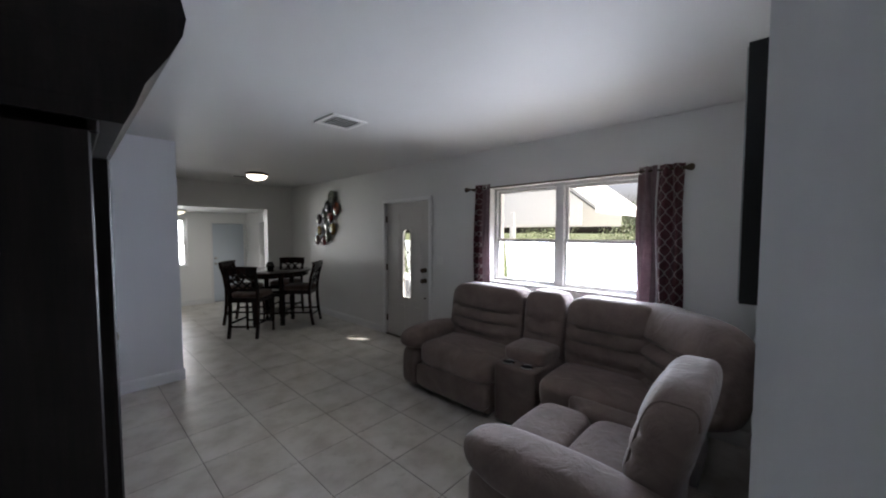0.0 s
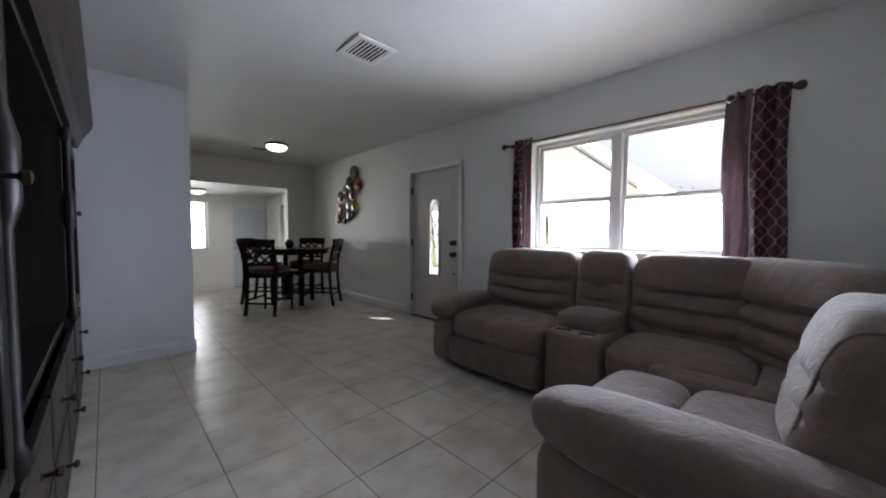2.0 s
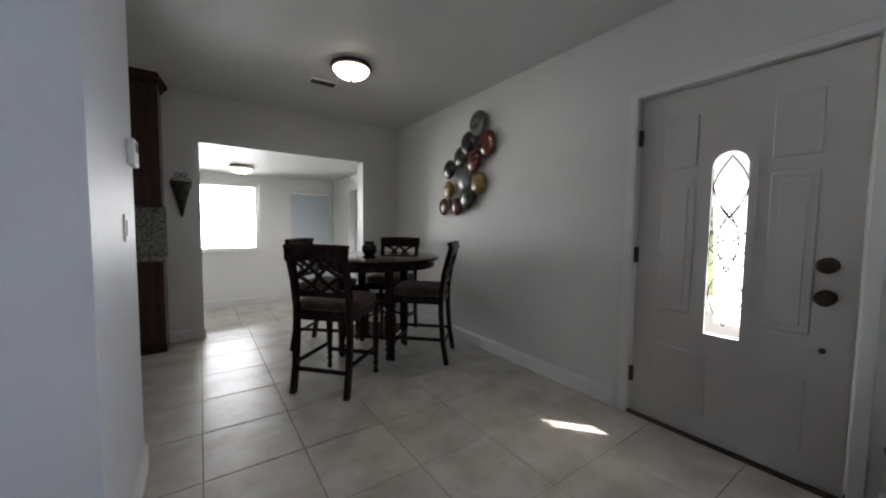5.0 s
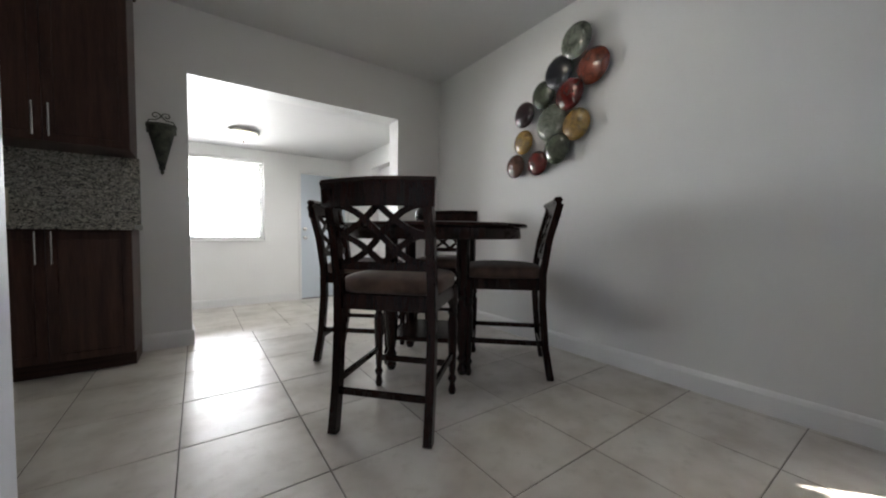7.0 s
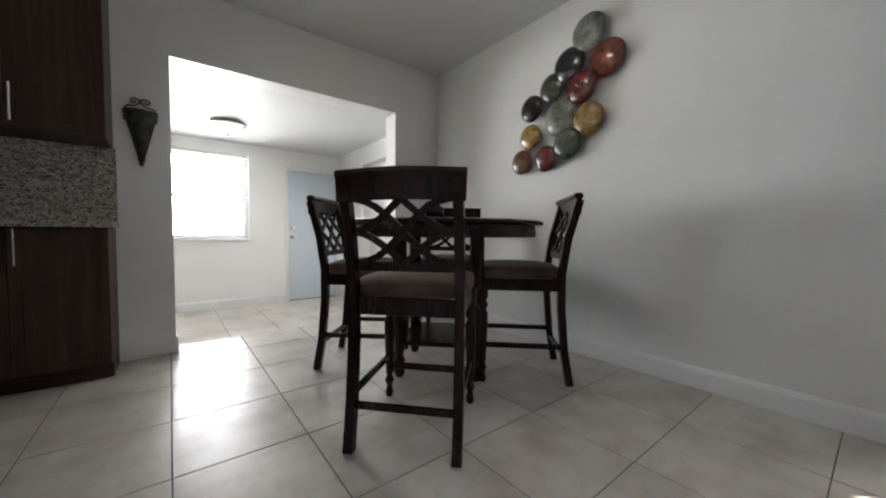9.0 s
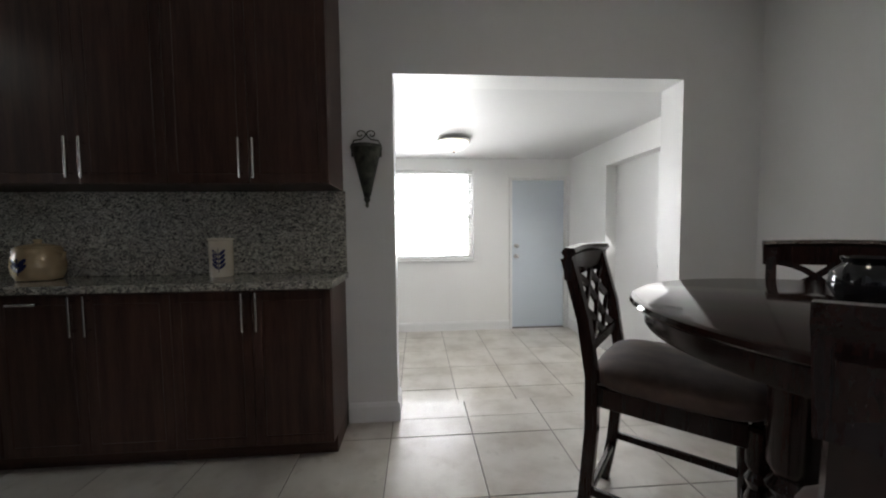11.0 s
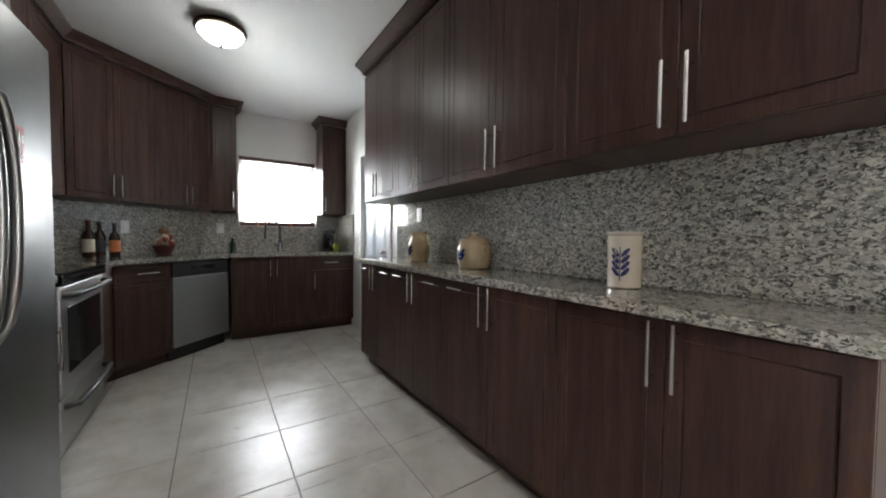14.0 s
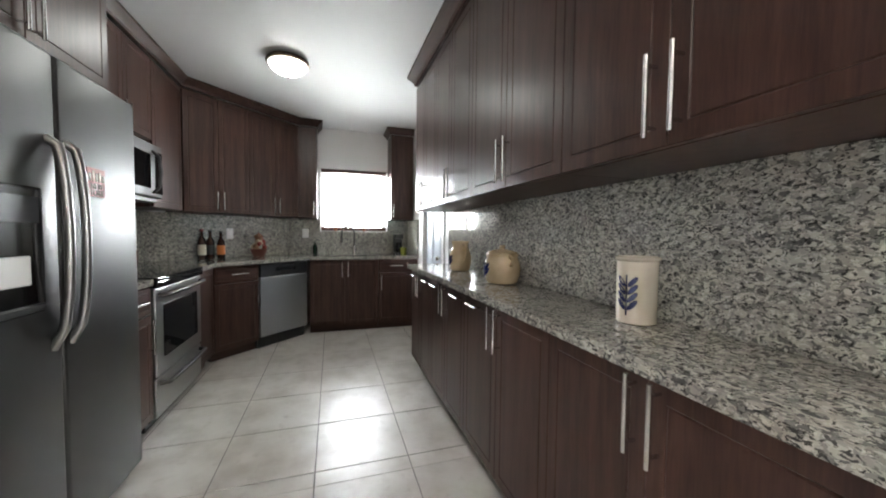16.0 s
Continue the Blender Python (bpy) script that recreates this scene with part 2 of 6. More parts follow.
def ring_section(r, n=10):
    return [(r * math.cos(2 * math.pi * i / n), r * math.sin(2 * math.pi * i / n)) for i in range(n)]


def wall_mesh(axis, p0, p1, a0, a1, z0, z1, holes=()):
    """A slab from p0 to p1 across its thickness, a0 to a1 along, with rectangular holes (a, b, z, z) right through it."""
    cuts_a = sorted({a0, a1, *[h[0] for h in holes], *[h[1] for h in holes]})
    cuts_z = sorted({z0, z1, *[h[2] for h in holes], *[h[3] for h in holes]})
    cuts_a = [c for c in cuts_a if a0 <= c <= a1]
    cuts_z = [c for c in cuts_z if z0 <= c <= z1]
    solid = {}
    for i in range(len(cuts_a) - 1):
        for j in range(len(cuts_z) - 1):
            ca, cz = (cuts_a[i] + cuts_a[i + 1]) / 2, (cuts_z[j] + cuts_z[j + 1]) / 2
            solid[i, j] = not any(h[0] < ca < h[1] and h[2] < cz < h[3] for h in holes)
    bm = bmesh.new()
    cache = {}

    def v(p, a, z):
        key = (p, a, z)
        if key not in cache:
            cache[key] = bm.verts.new((p, a, z) if axis == "x" else (a, p, z))
        return cache[key]

    for (i, j), s in solid.items():
        if not s:
            continue
        A, B, C, D = cuts_a[i], cuts_a[i + 1], cuts_z[j], cuts_z[j + 1]
        for p in (p0, p1):
            bm.faces.new((v(p, A, C), v(p, B, C), v(p, B, D), v(p, A, D)))
        if not solid.get((i - 1, j)):
            bm.faces.new((v(p0, A, C), v(p1, A, C), v(p1, A, D), v(p0, A, D)))
        if not solid.get((i + 1, j)):
            bm.faces.new((v(p0, B, C), v(p1, B, C), v(p1, B, D), v(p0, B, D)))
        if not solid.get((i, j - 1)):
            bm.faces.new((v(p0, A, C), v(p1, A, C), v(p1, B, C), v(p0, B, C)))
        if not solid.get((i, j + 1)):
            bm.faces.new((v(p0, A, D), v(p1, A, D), v(p1, B, D), v(p0, B, D)))
    return bm


def structure(name, bm, mat, label, soft=False):
    return tagged(part(name, bm, mat, soft=soft), label, "", "", "structure")


# ---- plan ----
E = 4.0          # face of the front wall, with door and large window
S = 1.255        # face of the wall behind the sofa
N = 9.0          # face of the wall with the wide opening
PY = 5.90        # south face of the fridge partition
PX = 1.404        # its east face
KS = 6.33        # back wall of the stove run
KW = -3.35       # wall with the sink window
H = 2.58         # ceiling
BY = 11.48       # far wall of the back room
BX = 3.85        # east wall of the back room
BF = -0.17       # its floor
BH = 2.10        # its ceiling
WIN = (2.02, 3.66, 1.02, 2.13)      # front window opening, y and z
DOOR = (4.685, 5.665, 0.0, 2.06)
SINKW = (7.805, 8.695, 1.21, 2.06)
OPEN = (1.673, 3.474, -0.012, 2.085)
BWIN = (1.35, 2.545, 0.77, 1.95)
KD = (-2.45, -1.72)      # kitchen side door, along x
BDOOR = (3.064, 3.79, BF, 1.83)

structure("wall_east", wall_mesh("x", E, E + 0.30, S - 0.11, N, 0, H, [WIN, DOOR]), WALL, "pale grey painted front wall with door and window")
structure("wall_south", wall_mesh("y", S - 0.11, S, 1.60, E, 0, H), WALL, "pale grey painted wall behind the sofa")
structure("wall_north", wall_mesh("y", N, N + 0.2, KW - 0.3, E + 0.6, BF, H, [OPEN, (KD[0], KD[1], 0, 2.03)]), WALL, "pale grey painted wall with a wide opening")
structure("wall_west", wall_mesh("x", -0.25, -0.10, -0.6, PY, 0, H), WALL, "pale grey painted wall behind the entertainment cabinet")
structure("wall_partition", wall_mesh("y", PY, 6.74, 0.50, PX, 0, H), WALL_DAYLIGHT, "painted partition between living room and kitchen, blue daylight tint in its colour")
structure("wall_partition_back", wall_mesh("y", PY, PY + 0.12, -0.25, 0.50, 0, H), WALL_DAYLIGHT, "painted partition wall behind the cabinet, blue daylight tint in its colour")
structure("wall_kitchen_south", wall_mesh("y", KS - 0.12, KS, KW - 0.3, 0.50, 0, H), WALL, "painted kitchen wall behind the stove")
structure("wall_kitchen_west", wall_mesh("x", KW - 0.3, KW, KS, N, 0, H, [SINKW]), WALL, "painted kitchen wall with the sink window")
structure("wall_hall_end", wall_mesh("y", -0.75, -0.6, -0.25, 1.75, 0, H), WALL, "painted end wall of the hall")
structure("wall_hall_east", wall_mesh("x", 1.60, 1.75, -0.6, S - 0.11, 0, H), WALL, "painted hall wall")
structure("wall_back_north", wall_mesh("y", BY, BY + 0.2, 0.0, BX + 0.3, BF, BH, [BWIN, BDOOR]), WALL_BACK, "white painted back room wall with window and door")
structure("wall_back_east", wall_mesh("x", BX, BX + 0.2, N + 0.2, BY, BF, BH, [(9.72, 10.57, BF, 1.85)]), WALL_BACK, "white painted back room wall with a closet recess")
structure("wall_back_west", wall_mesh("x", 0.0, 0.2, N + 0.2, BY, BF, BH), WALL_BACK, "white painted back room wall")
# diagonal kitchen wall
dm = Matrix.Translation((-2.25, KS, 0)) @ Matrix.Rotation(radians(135), 4, 'Z')
structure("wall_diagonal", box(-0.02, 1.58, -0.0, 0.12, 0, H, m=dm), WALL, "painted diagonal wall across the kitchen corner")

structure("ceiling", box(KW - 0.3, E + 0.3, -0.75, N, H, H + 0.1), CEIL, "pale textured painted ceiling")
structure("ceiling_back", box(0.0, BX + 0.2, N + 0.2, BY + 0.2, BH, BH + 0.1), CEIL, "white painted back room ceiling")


# ---- trim, doors and windows ----


def baseboard(x0, y0, x1, y1, side, z=0.0, paint=TRIM):
    """A skirting board on the floor line from one point to the other, 14 mm proud to the given side."""
    a, b = Vector((x0, y0, z)), Vector((x1, y1, z))
    sec = [(0, 0), (0.014 * side, 0), (0.014 * side, 0.095), (0.009 * side, 0.112), (0.004 * side, 0.12), (0, 0.12)]
    return structure("baseboard", sweep([a, b], sec), paint, "white painted skirting board")


baseboard(E, N, E, DOOR[1] + 0.09, 1)
baseboard(E, DOOR[0] - 0.09, E, S, 1)
baseboard(PX, PY, PX, 6.74, 1)
baseboard(0.0, PY, PX + 0.014, PY, 1, 0.0, WALL_DAYLIGHT)
baseboard(1.38, N, OPEN[0], N, 1)
baseboard(OPEN[0], N - 0.014, OPEN[0], N + 0.2, 1)
baseboard(OPEN[1], N, E, N, 1)
baseboard(1.60, S, E, S, -1)
baseboard(0.2, BY, BDOOR[0] - 0.04, BY, 1, BF)
baseboard(0.2, N + 0.2, 0.2, BY, 1, BF)
baseboard(BX, BY, BX, 10.57, 1, BF)


def casing(name, axis, face, a0, a1, top, out, w=0.085, z0=0.0, label="white painted door casing"):
    """Flat trim round an opening, standing proud of the wall face."""
    bm = bmesh.new()
    lo, hi = sorted((face - 0.001 * out, face + 0.016 * out))
    for p, q, r, s in ((a0 - w, a0, z0, top), (a1, a1 + w, z0, top), (a0 - w, a1 + w, top, top + w)):
        if axis == "x":
            add_box(bm, lo, hi, p, q, r, s, 0.004)
        else:
            add_box(bm, p, q, lo, hi, r, s, 0.004)
    return structure(name, bm, TRIM, label)


casing("trim_front_door", "x", E, DOOR[0], DOOR[1], DOOR[3], -1, 0.055)
casing("trim_kitchen_door", "y", N, KD[0], KD[1], 2.03, -1)
casing("trim_back_door", "y", BY, BDOOR[0], BDOOR[1], BDOOR[3], -1, 0.04, BF)


def panel_front(w, h, t=0.02, inset=0.06, groove=0.005, depth=0.0035):
    """A door front lying in x and z, its face towards -y: a routed line runs round the middle panel."""
    bm = box(0, w, 0, t, 0, h)
    bm.faces.ensure_lookup_table()
    f = min(bm.faces, key=lambda q: q.calc_center_median().y)
    edges = list(f.edges)
    bmesh.ops.bevel(bm, geom=edges, offset=0.002, segments=1, affect='EDGES')
    f = max((q for q in bm.faces if q.normal.y < -0.9 or q.calc_center_median().y < 1e-4), key=lambda q: q.calc_area())
    bmesh.ops.inset_region(bm, faces=[f], thickness=inset, depth=0)
    bmesh.ops.inset_region(bm, faces=[f], thickness=groove, depth=-depth)
    bmesh.ops.inset_region(bm, faces=[f], thickness=groove, depth=depth)
    return bm


def six_panel(bm, w, h, y0, rows):
    """Raised panels on a door face at y0, towards -y. rows: (z0, z1)."""
    for z0, z1 in rows:
        for x0, x1 in ((0.13 * w, 0.46 * w), (0.54 * w, 0.87 * w)):
            add_box(bm, x0, x1, y0 - 0.008, y0 + 0.004, z0, z1, 0.006)
            add_box(bm, x0 + 0.03, x1 - 0.03, y0 - 0.014, y0, z0 + 0.03, z1 - 0.03, 0.006)


def knob_set(parent, x, z, y, mat, r=0.032):
    m = Matrix.Translation((x, y, z)) @ Matrix.Rotation(radians(90), 4, 'X')
    part("door_handle", lathe([(r, 0.0), (r, 0.008), (0.012, 0.012), (0.012, 0.035), (r * 0.85, 0.045), (r, 0.06), (r * 0.8, 0.072), (0.005, 0.076)], 18, m), mat, parent, soft=True)


# the front door: local x along the door, face towards -y
fd = tagged(new("door_1"), "grey painted steel front door with an arched leaded glass light, shut", "door", "", "structure")
fd.matrix_basis = Matrix.Translation((E + 0.03, DOOR[1] - 0.012, 0.012)) @ Matrix.Rotation(radians(-90), 4, 'Z')
FW, FH = DOOR[1] - DOOR[0] - 0.024, DOOR[3] - 0.022
GX0, GX1, GZ0, GZ1 = FW * 0.395, FW * 0.60, 0.62, 1.66
slab = wall_mesh("y", 0.0, 0.045, 0, FW, 0, FH, [(GX0, GX1, GZ0, GZ1)])
gw = (GX1 - GX0) / 2
gc = (GX0 + GX1) / 2
# spandrels that turn the light's square top into an arch
for sgn in (-1, 1):
    pts = [(gc + sgn * gw, GZ1 - 0.001)] + [(gc + sgn * gw * math.cos(a), GZ1 - gw + gw * math.sin(a)) for a in [i * math.pi / 16 for i in range(9)]]
    lo = [slab.verts.new((p, 0.0, q)) for p, q in pts]
    hi = [slab.verts.new((p, 0.045, q)) for p, q in pts]
    slab.faces.new(lo)
    slab.faces.new(hi[::-1])
    for i in range(len(pts)):
        j = (i + 1) % len(pts)
        slab.faces.new((lo[i], lo[j], hi[j], hi[i]))
part("door_leaf", slab, DOOR_PAINT, fd)
arch = [(GX0, 0, GZ0), (GX0, 0, GZ1 - gw)] + [(gc - gw * math.cos(a), 0, GZ1 - gw + gw * math.sin(a)) for a in [i * math.pi / 12 for i in range(1, 12)]] + [(GX1, 0, GZ1 - gw), (GX1, 0, GZ0)]
part("window_frame", sweep(arch, [(-0.018, -0.012), (0.018, -0.012), (0.014, 0.010), (-0.014, 0.010)], (0, 1, 0), True), DOOR_PAINT, fd)
pane = part("glass_pane", box(GX0 + 0.001, GX1 - 0.001, 0.02, 0.026, GZ0 + 0.001, GZ1 - 0.001), GLASS, fd, "clear leaded glass")
pane.visible_shadow = False
lead = bmesh.new()
for k in range(3):
    z0 = GZ0 + 0.06 + k * 0.30
    for sgn in (-1, 1):
        add_sweep(lead, [(gc + sgn * gw * 0.8 * math.sin(math.pi * i / 10) * (1 if k != 1 else 0.6), 0.014, z0 + 0.34 * i / 10) for i in range(11)], [(-0.003, -0.002), (0.003, -0.002), (0.003, 0.002), (-0.003, 0.002)], (0, 1, 0))
for sgn in (-1, 1):
    add_sweep(lead, [(gc + sgn * gw * 0.86, 0.014, GZ0 + 0.02), (gc + sgn * gw * 0.86, 0.014, GZ1 - gw)], [(-0.002, -0.002), (0.002, -0.002), (0.002, 0.002), (-0.002, 0.002)], (0, 1, 0))
CAME = [(-0.003, -0.002), (0.003, -0.002), (0.003, 0.002), (-0.003, 0.002)]
for sgn in (-1, 1):
    add_sweep(lead, [(gc + sgn * gw * 0.9 * math.cos(math.pi * i / 10), 0.016, GZ1 - gw - 0.02 - 0.36 * math.sin(math.pi * 0.5 * i / 10)) for i in range(11)], CAME, (0, 1, 0))
    for z in (GZ0 + 0.44, GZ0 + 0.54):
        add_sweep(lead, [(gc - gw * 0.9, 0.018, z + sgn * 0.05), (gc, 0.018, z - sgn * 0.02), (gc + gw * 0.9, 0.018, z + sgn * 0.05)], CAME, (0, 1, 0))
part("leading", lead, BLACK_PLASTIC, fd, "dark lead came scrollwork")
pan = bmesh.new()
for x0, x1 in ((0.15 * FW, 0.33 * FW), (0.67 * FW, 0.85 * FW)):
    for z0, z1 in ((0.72, 1.50),):
        add_box(pan, x0, x1, -0.006, 0.002, z0, z1, 0.004)
        add_box(pan, x0 + 0.035, x1 - 0.035, -0.010, -0.004, z0 + 0.035, z1 - 0.035, 0.004)
    add_box(pan, x0, x1, -0.006, 0.002, 1.58, 1.88, 0.004)
    add_box(pan, x0, x1 + (0 if x0 > 0.5 * FW else 0.1), -0.006, 0.002, 0.14, 0.50, 0.004)
part("panel_moulding", pan, DOOR_PAINT, fd)
for z in (0.91, 1.06):
    knob_set(fd, FW * 0.90, z, 0.0, BRONZE, 0.036)
part("peg", lathe([(0.012, 0), (0.012, 0.02), (0.004, 0.024)], 12, Matrix.Translation((FW * 0.90, 0, 0.66)) @ Matrix.Rotation(radians(90), 4, 'X')), BRONZE, fd)
for z in (0.25, 1.05, 1.80):
    part("hinge", box(-0.02, 0.012, -0.016, 0.01, z - 0.05, z + 0.05, 0.003), BRONZE, fd)
# unseen strips added to block light through the gaps round the leaf
for y0, y1, z0, z1 in ((DOOR[0] + 0.001, DOOR[0] + 0.03, 0.012, DOOR[3] - 0.03), (DOOR[1] - 0.03, DOOR[1] - 0.001, 0.012, DOOR[3] - 0.03), (DOOR[0] + 0.001, DOOR[1] - 0.001, DOOR[3] - 0.03, DOOR[3] - 0.001)):
    structure("trim_light_stop", box(E + 0.09, E + 0.115, y0, y1, z0, z1), TRIM, "white stop strip added unseen behind the front door against light leaks")
structure("threshold", box(E - 0.01, E + 0.3, DOOR[0], DOOR[1], -0.002, 0.011, 0.003), BRONZE, "dark bronze door threshold")

bd = tagged(new("door_2"), "pale blue-grey painted flush back door, shut", "door", "", "structure")
bd.matrix_basis = Matrix.Translation((BDOOR[0], BY + 0.03, BF))
part("door_leaf", box(0.008, BDOOR[1] - BDOOR[0] - 0.008, 0, 0.045, 0.012, BDOOR[3] - BF - 0.008, 0.002), DOOR_BLUE, bd)
for z in (0.98, 1.12):
    knob_set(bd, 0.06, z, 0.0, NICKEL, 0.028)

kd = tagged(new("door_3"), "cool white six-panel door beside the counter, shut", "door", "", "structure")
kd.matrix_basis = Matrix.Translation((KD[0], N + 0.03, 0.0))
leaf = box(0.006, 0.724, 0, 0.04, 0.008, 2.024, 0.002)
six_panel(leaf, 0.73, 2.03, 0.0, [(0.12, 0.72), (0.86, 1.50), (1.64, 1.90)])
part("door_leaf", leaf, DOOR_BLUE, kd)
knob_set(kd, 0.66, 0.95, 0.0, NICKEL, 0.026)

cd = tagged(new("door_4"), "white flush door set back in the back room wall, shut", "door", "", "structure")
cd.matrix_basis = Matrix.Translation((BX + 0.12, 9.72, BF))
part("door_leaf", box(0, 0.04, 0.0, 0.85, 0.008, 2.02, 0.002), TRIM, cd)
part("door_handle", lathe([(0.03, 0), (0.03, 0.006), (0.012, 0.01), (0.012, 0.03), (0.026, 0.04), (0.022, 0.06), (0.004, 0.064)], 16, Matrix.Translation((0, 0.07, 1.0)) @ Matrix.Rotation(radians(-90), 4, 'Y')), NICKEL, cd, soft=True)
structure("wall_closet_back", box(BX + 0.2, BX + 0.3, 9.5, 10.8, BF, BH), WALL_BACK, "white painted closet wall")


def frame_bars(bm, axis, p0, p1, a0, a1, z0, z1, w):
    for q0, q1, r0, r1 in ((a0, a0 + w, z0, z1), (a1 - w, a1, z0, z1), (a0 + w, a1 - w, z0, z0 + w), (a0 + w, a1 - w, z1 - w, z1)):
        if axis == "x":
            add_box(bm, p0, p1, q0, q1, r0, r1, 0.003)
        else:
            add_box(bm, q0, q1, p0, p1, r0, r1, 0.003)
    return bm


def hung_window(name, axis, p, a0, a1, z0, z1, units, meet, label, out=1, sill=True):
    """Single-hung sashes in a white metal frame; p is the frame's middle plane."""
    win = tagged(new(name), label, "window", "", "structure")
    w = (a1 - a0) / units
    part("window_frame", frame_bars(bmesh.new(), axis, p - 0.04, p + 0.04, a0, a1, z0, z1, 0.03), WHITE_METAL, win)
    for k in range(units):
        b0, b1 = a0 + k * w + (0.028 if k == 0 else 0.04), a0 + (k + 1) * w - (0.028 if k == units - 1 else 0.04)
        for s0, s1, off in ((z0 + 0.03, meet + 0.02, -0.015 * out), (meet - 0.02, z1 - 0.03, 0.015 * out)):
            sash = part("sash", frame_bars(bmesh.new(), axis, p + off - 0.014, p + off + 0.014, b0, b1, s0, s1, 0.032), WHITE_METAL, win)
            g = (p + off - 0.003, p + off + 0.003, b0 + 0.03, b1 - 0.03, s0 + 0.03, s1 - 0.03)
            pn = part("glass_pane", box(*g) if axis == "x" else box(g[2], g[3], g[0], g[1], g[4], g[5]), GLASS, sash)
            pn.visible_shadow = False
    for k in range(1, units):
        c = a0 + k * w
        part("mullion", box(p - 0.05, p + 0.05, c - 0.04, c + 0.04, z0 + 0.03, z1 - 0.03, 0.004) if axis == "x" else box(c - 0.04, c + 0.04, p - 0.05, p + 0.05, z0 + 0.03, z1 - 0.03, 0.004), WHITE_METAL, win)
    return win


w1 = hung_window("window_1", "x", E + 0.14, WIN[0], WIN[1], WIN[2], WIN[3], 2, 1.52, "white metal double single-hung window, shut")
part("window_sill", box(E - 0.02, E + 0.098, WIN[0] + 0.001, WIN[1] - 0.001, WIN[2] + 0.002, WIN[2] + 0.022, 0.004), WHITE_METAL, w1)
w2 = hung_window("window_2", "y", BY + 0.12, BWIN[0], BWIN[1], BWIN[2], BWIN[3], 1, 1.35, "white back room window, shut")
part("window_sill", box(BWIN[0] - 0.03, BWIN[1] + 0.03, BY - 0.035, BY + 0.08, BWIN[2] - 0.018, BWIN[2] + 0.004, 0.004), WHITE_METAL, w2)
w3 = hung_window("window_3", "x", KW - 0.16, SINKW[0], SINKW[1], SINKW[2], SINKW[3], 1, 1.65, "white window over the sink, shut", -1)
part("window_sill", box(KW - 0.12, KW - 0.002, SINKW[0] + 0.001, SINKW[1] - 0.001, SINKW[2] + 0.002, SINKW[2] + 0.014, 0.003), GRANITE, w3)

SLAT = material("white_blind_slat", (0.8, 0.8, 0.79), 0.5)
bsdf(SLAT).inputs["Transmission Weight"].default_value = 0.25
bsdf(SLAT).inputs["Roughness"].default_value = 0.6


def blind(axis, p, a0, a1, z0, z1, label, tilt, step=0.042, rail=WHITE_PLASTIC):
    b = thing("window_blind", label, "blind")
    me = finish("slat", box(-0.019, 0.019, 0, a1 - a0, -0.0008, 0.0008) if axis == "x" else box(0, a1 - a0, -0.019, 0.019, -0.0008, 0.0008), SLAT)
    z = z0 + 0.03
    while z < z1 - 0.05:
        m = pose(p, a0, z, 0, tilt, 0) if axis == "x" else pose(a0, p, z, tilt, 0, 0)
        again("slat", me, b, m)
        z += step
    for r0, r1, nm in ((z1 - 0.045, z1, "headrail"), (z0, z0 + (0.02 if rail is WHITE_PLASTIC else 0.05), "bottom_rail")):
        part(nm, box(p - 0.025, p + 0.025, a0, a1, r0, r1, 0.003) if axis == "x" else box(a0, a1, p - 0.025, p + 0.025, r0, r1, 0.003), rail, b)
    for f in (0.15, 0.85):
        c = a0 + f * (a1 - a0)
        part("cord", tube((p, c, z0), (p, c, z1), 0.0012, n=5) if axis == "x" else tube((c, p, z0), (c, p, z1), 0.0012, n=5), WHITE_PLASTIC, b)
    return b


blind("y", BY + 0.035, BWIN[0] + 0.01, BWIN[1] - 0.01, BWIN[2] + 0.006, BWIN[3] - 0.002, "white slatted blind lowered over the back room window", -9)
DARK_RED = wood("dark_red_wood", (0.05, 0.016, 0.012), (0.09, 0.03, 0.02), 0.4)
blind("x", KW - 0.05, SINKW[0] + 0.01, SINKW[1] - 0.01, SINKW[2] + 0.02, SINKW[3] - 0.002, "white slatted blind with dark rails over the sink", 6, 0.042, DARK_RED)

# ---- living room ----
# curtains on a rod


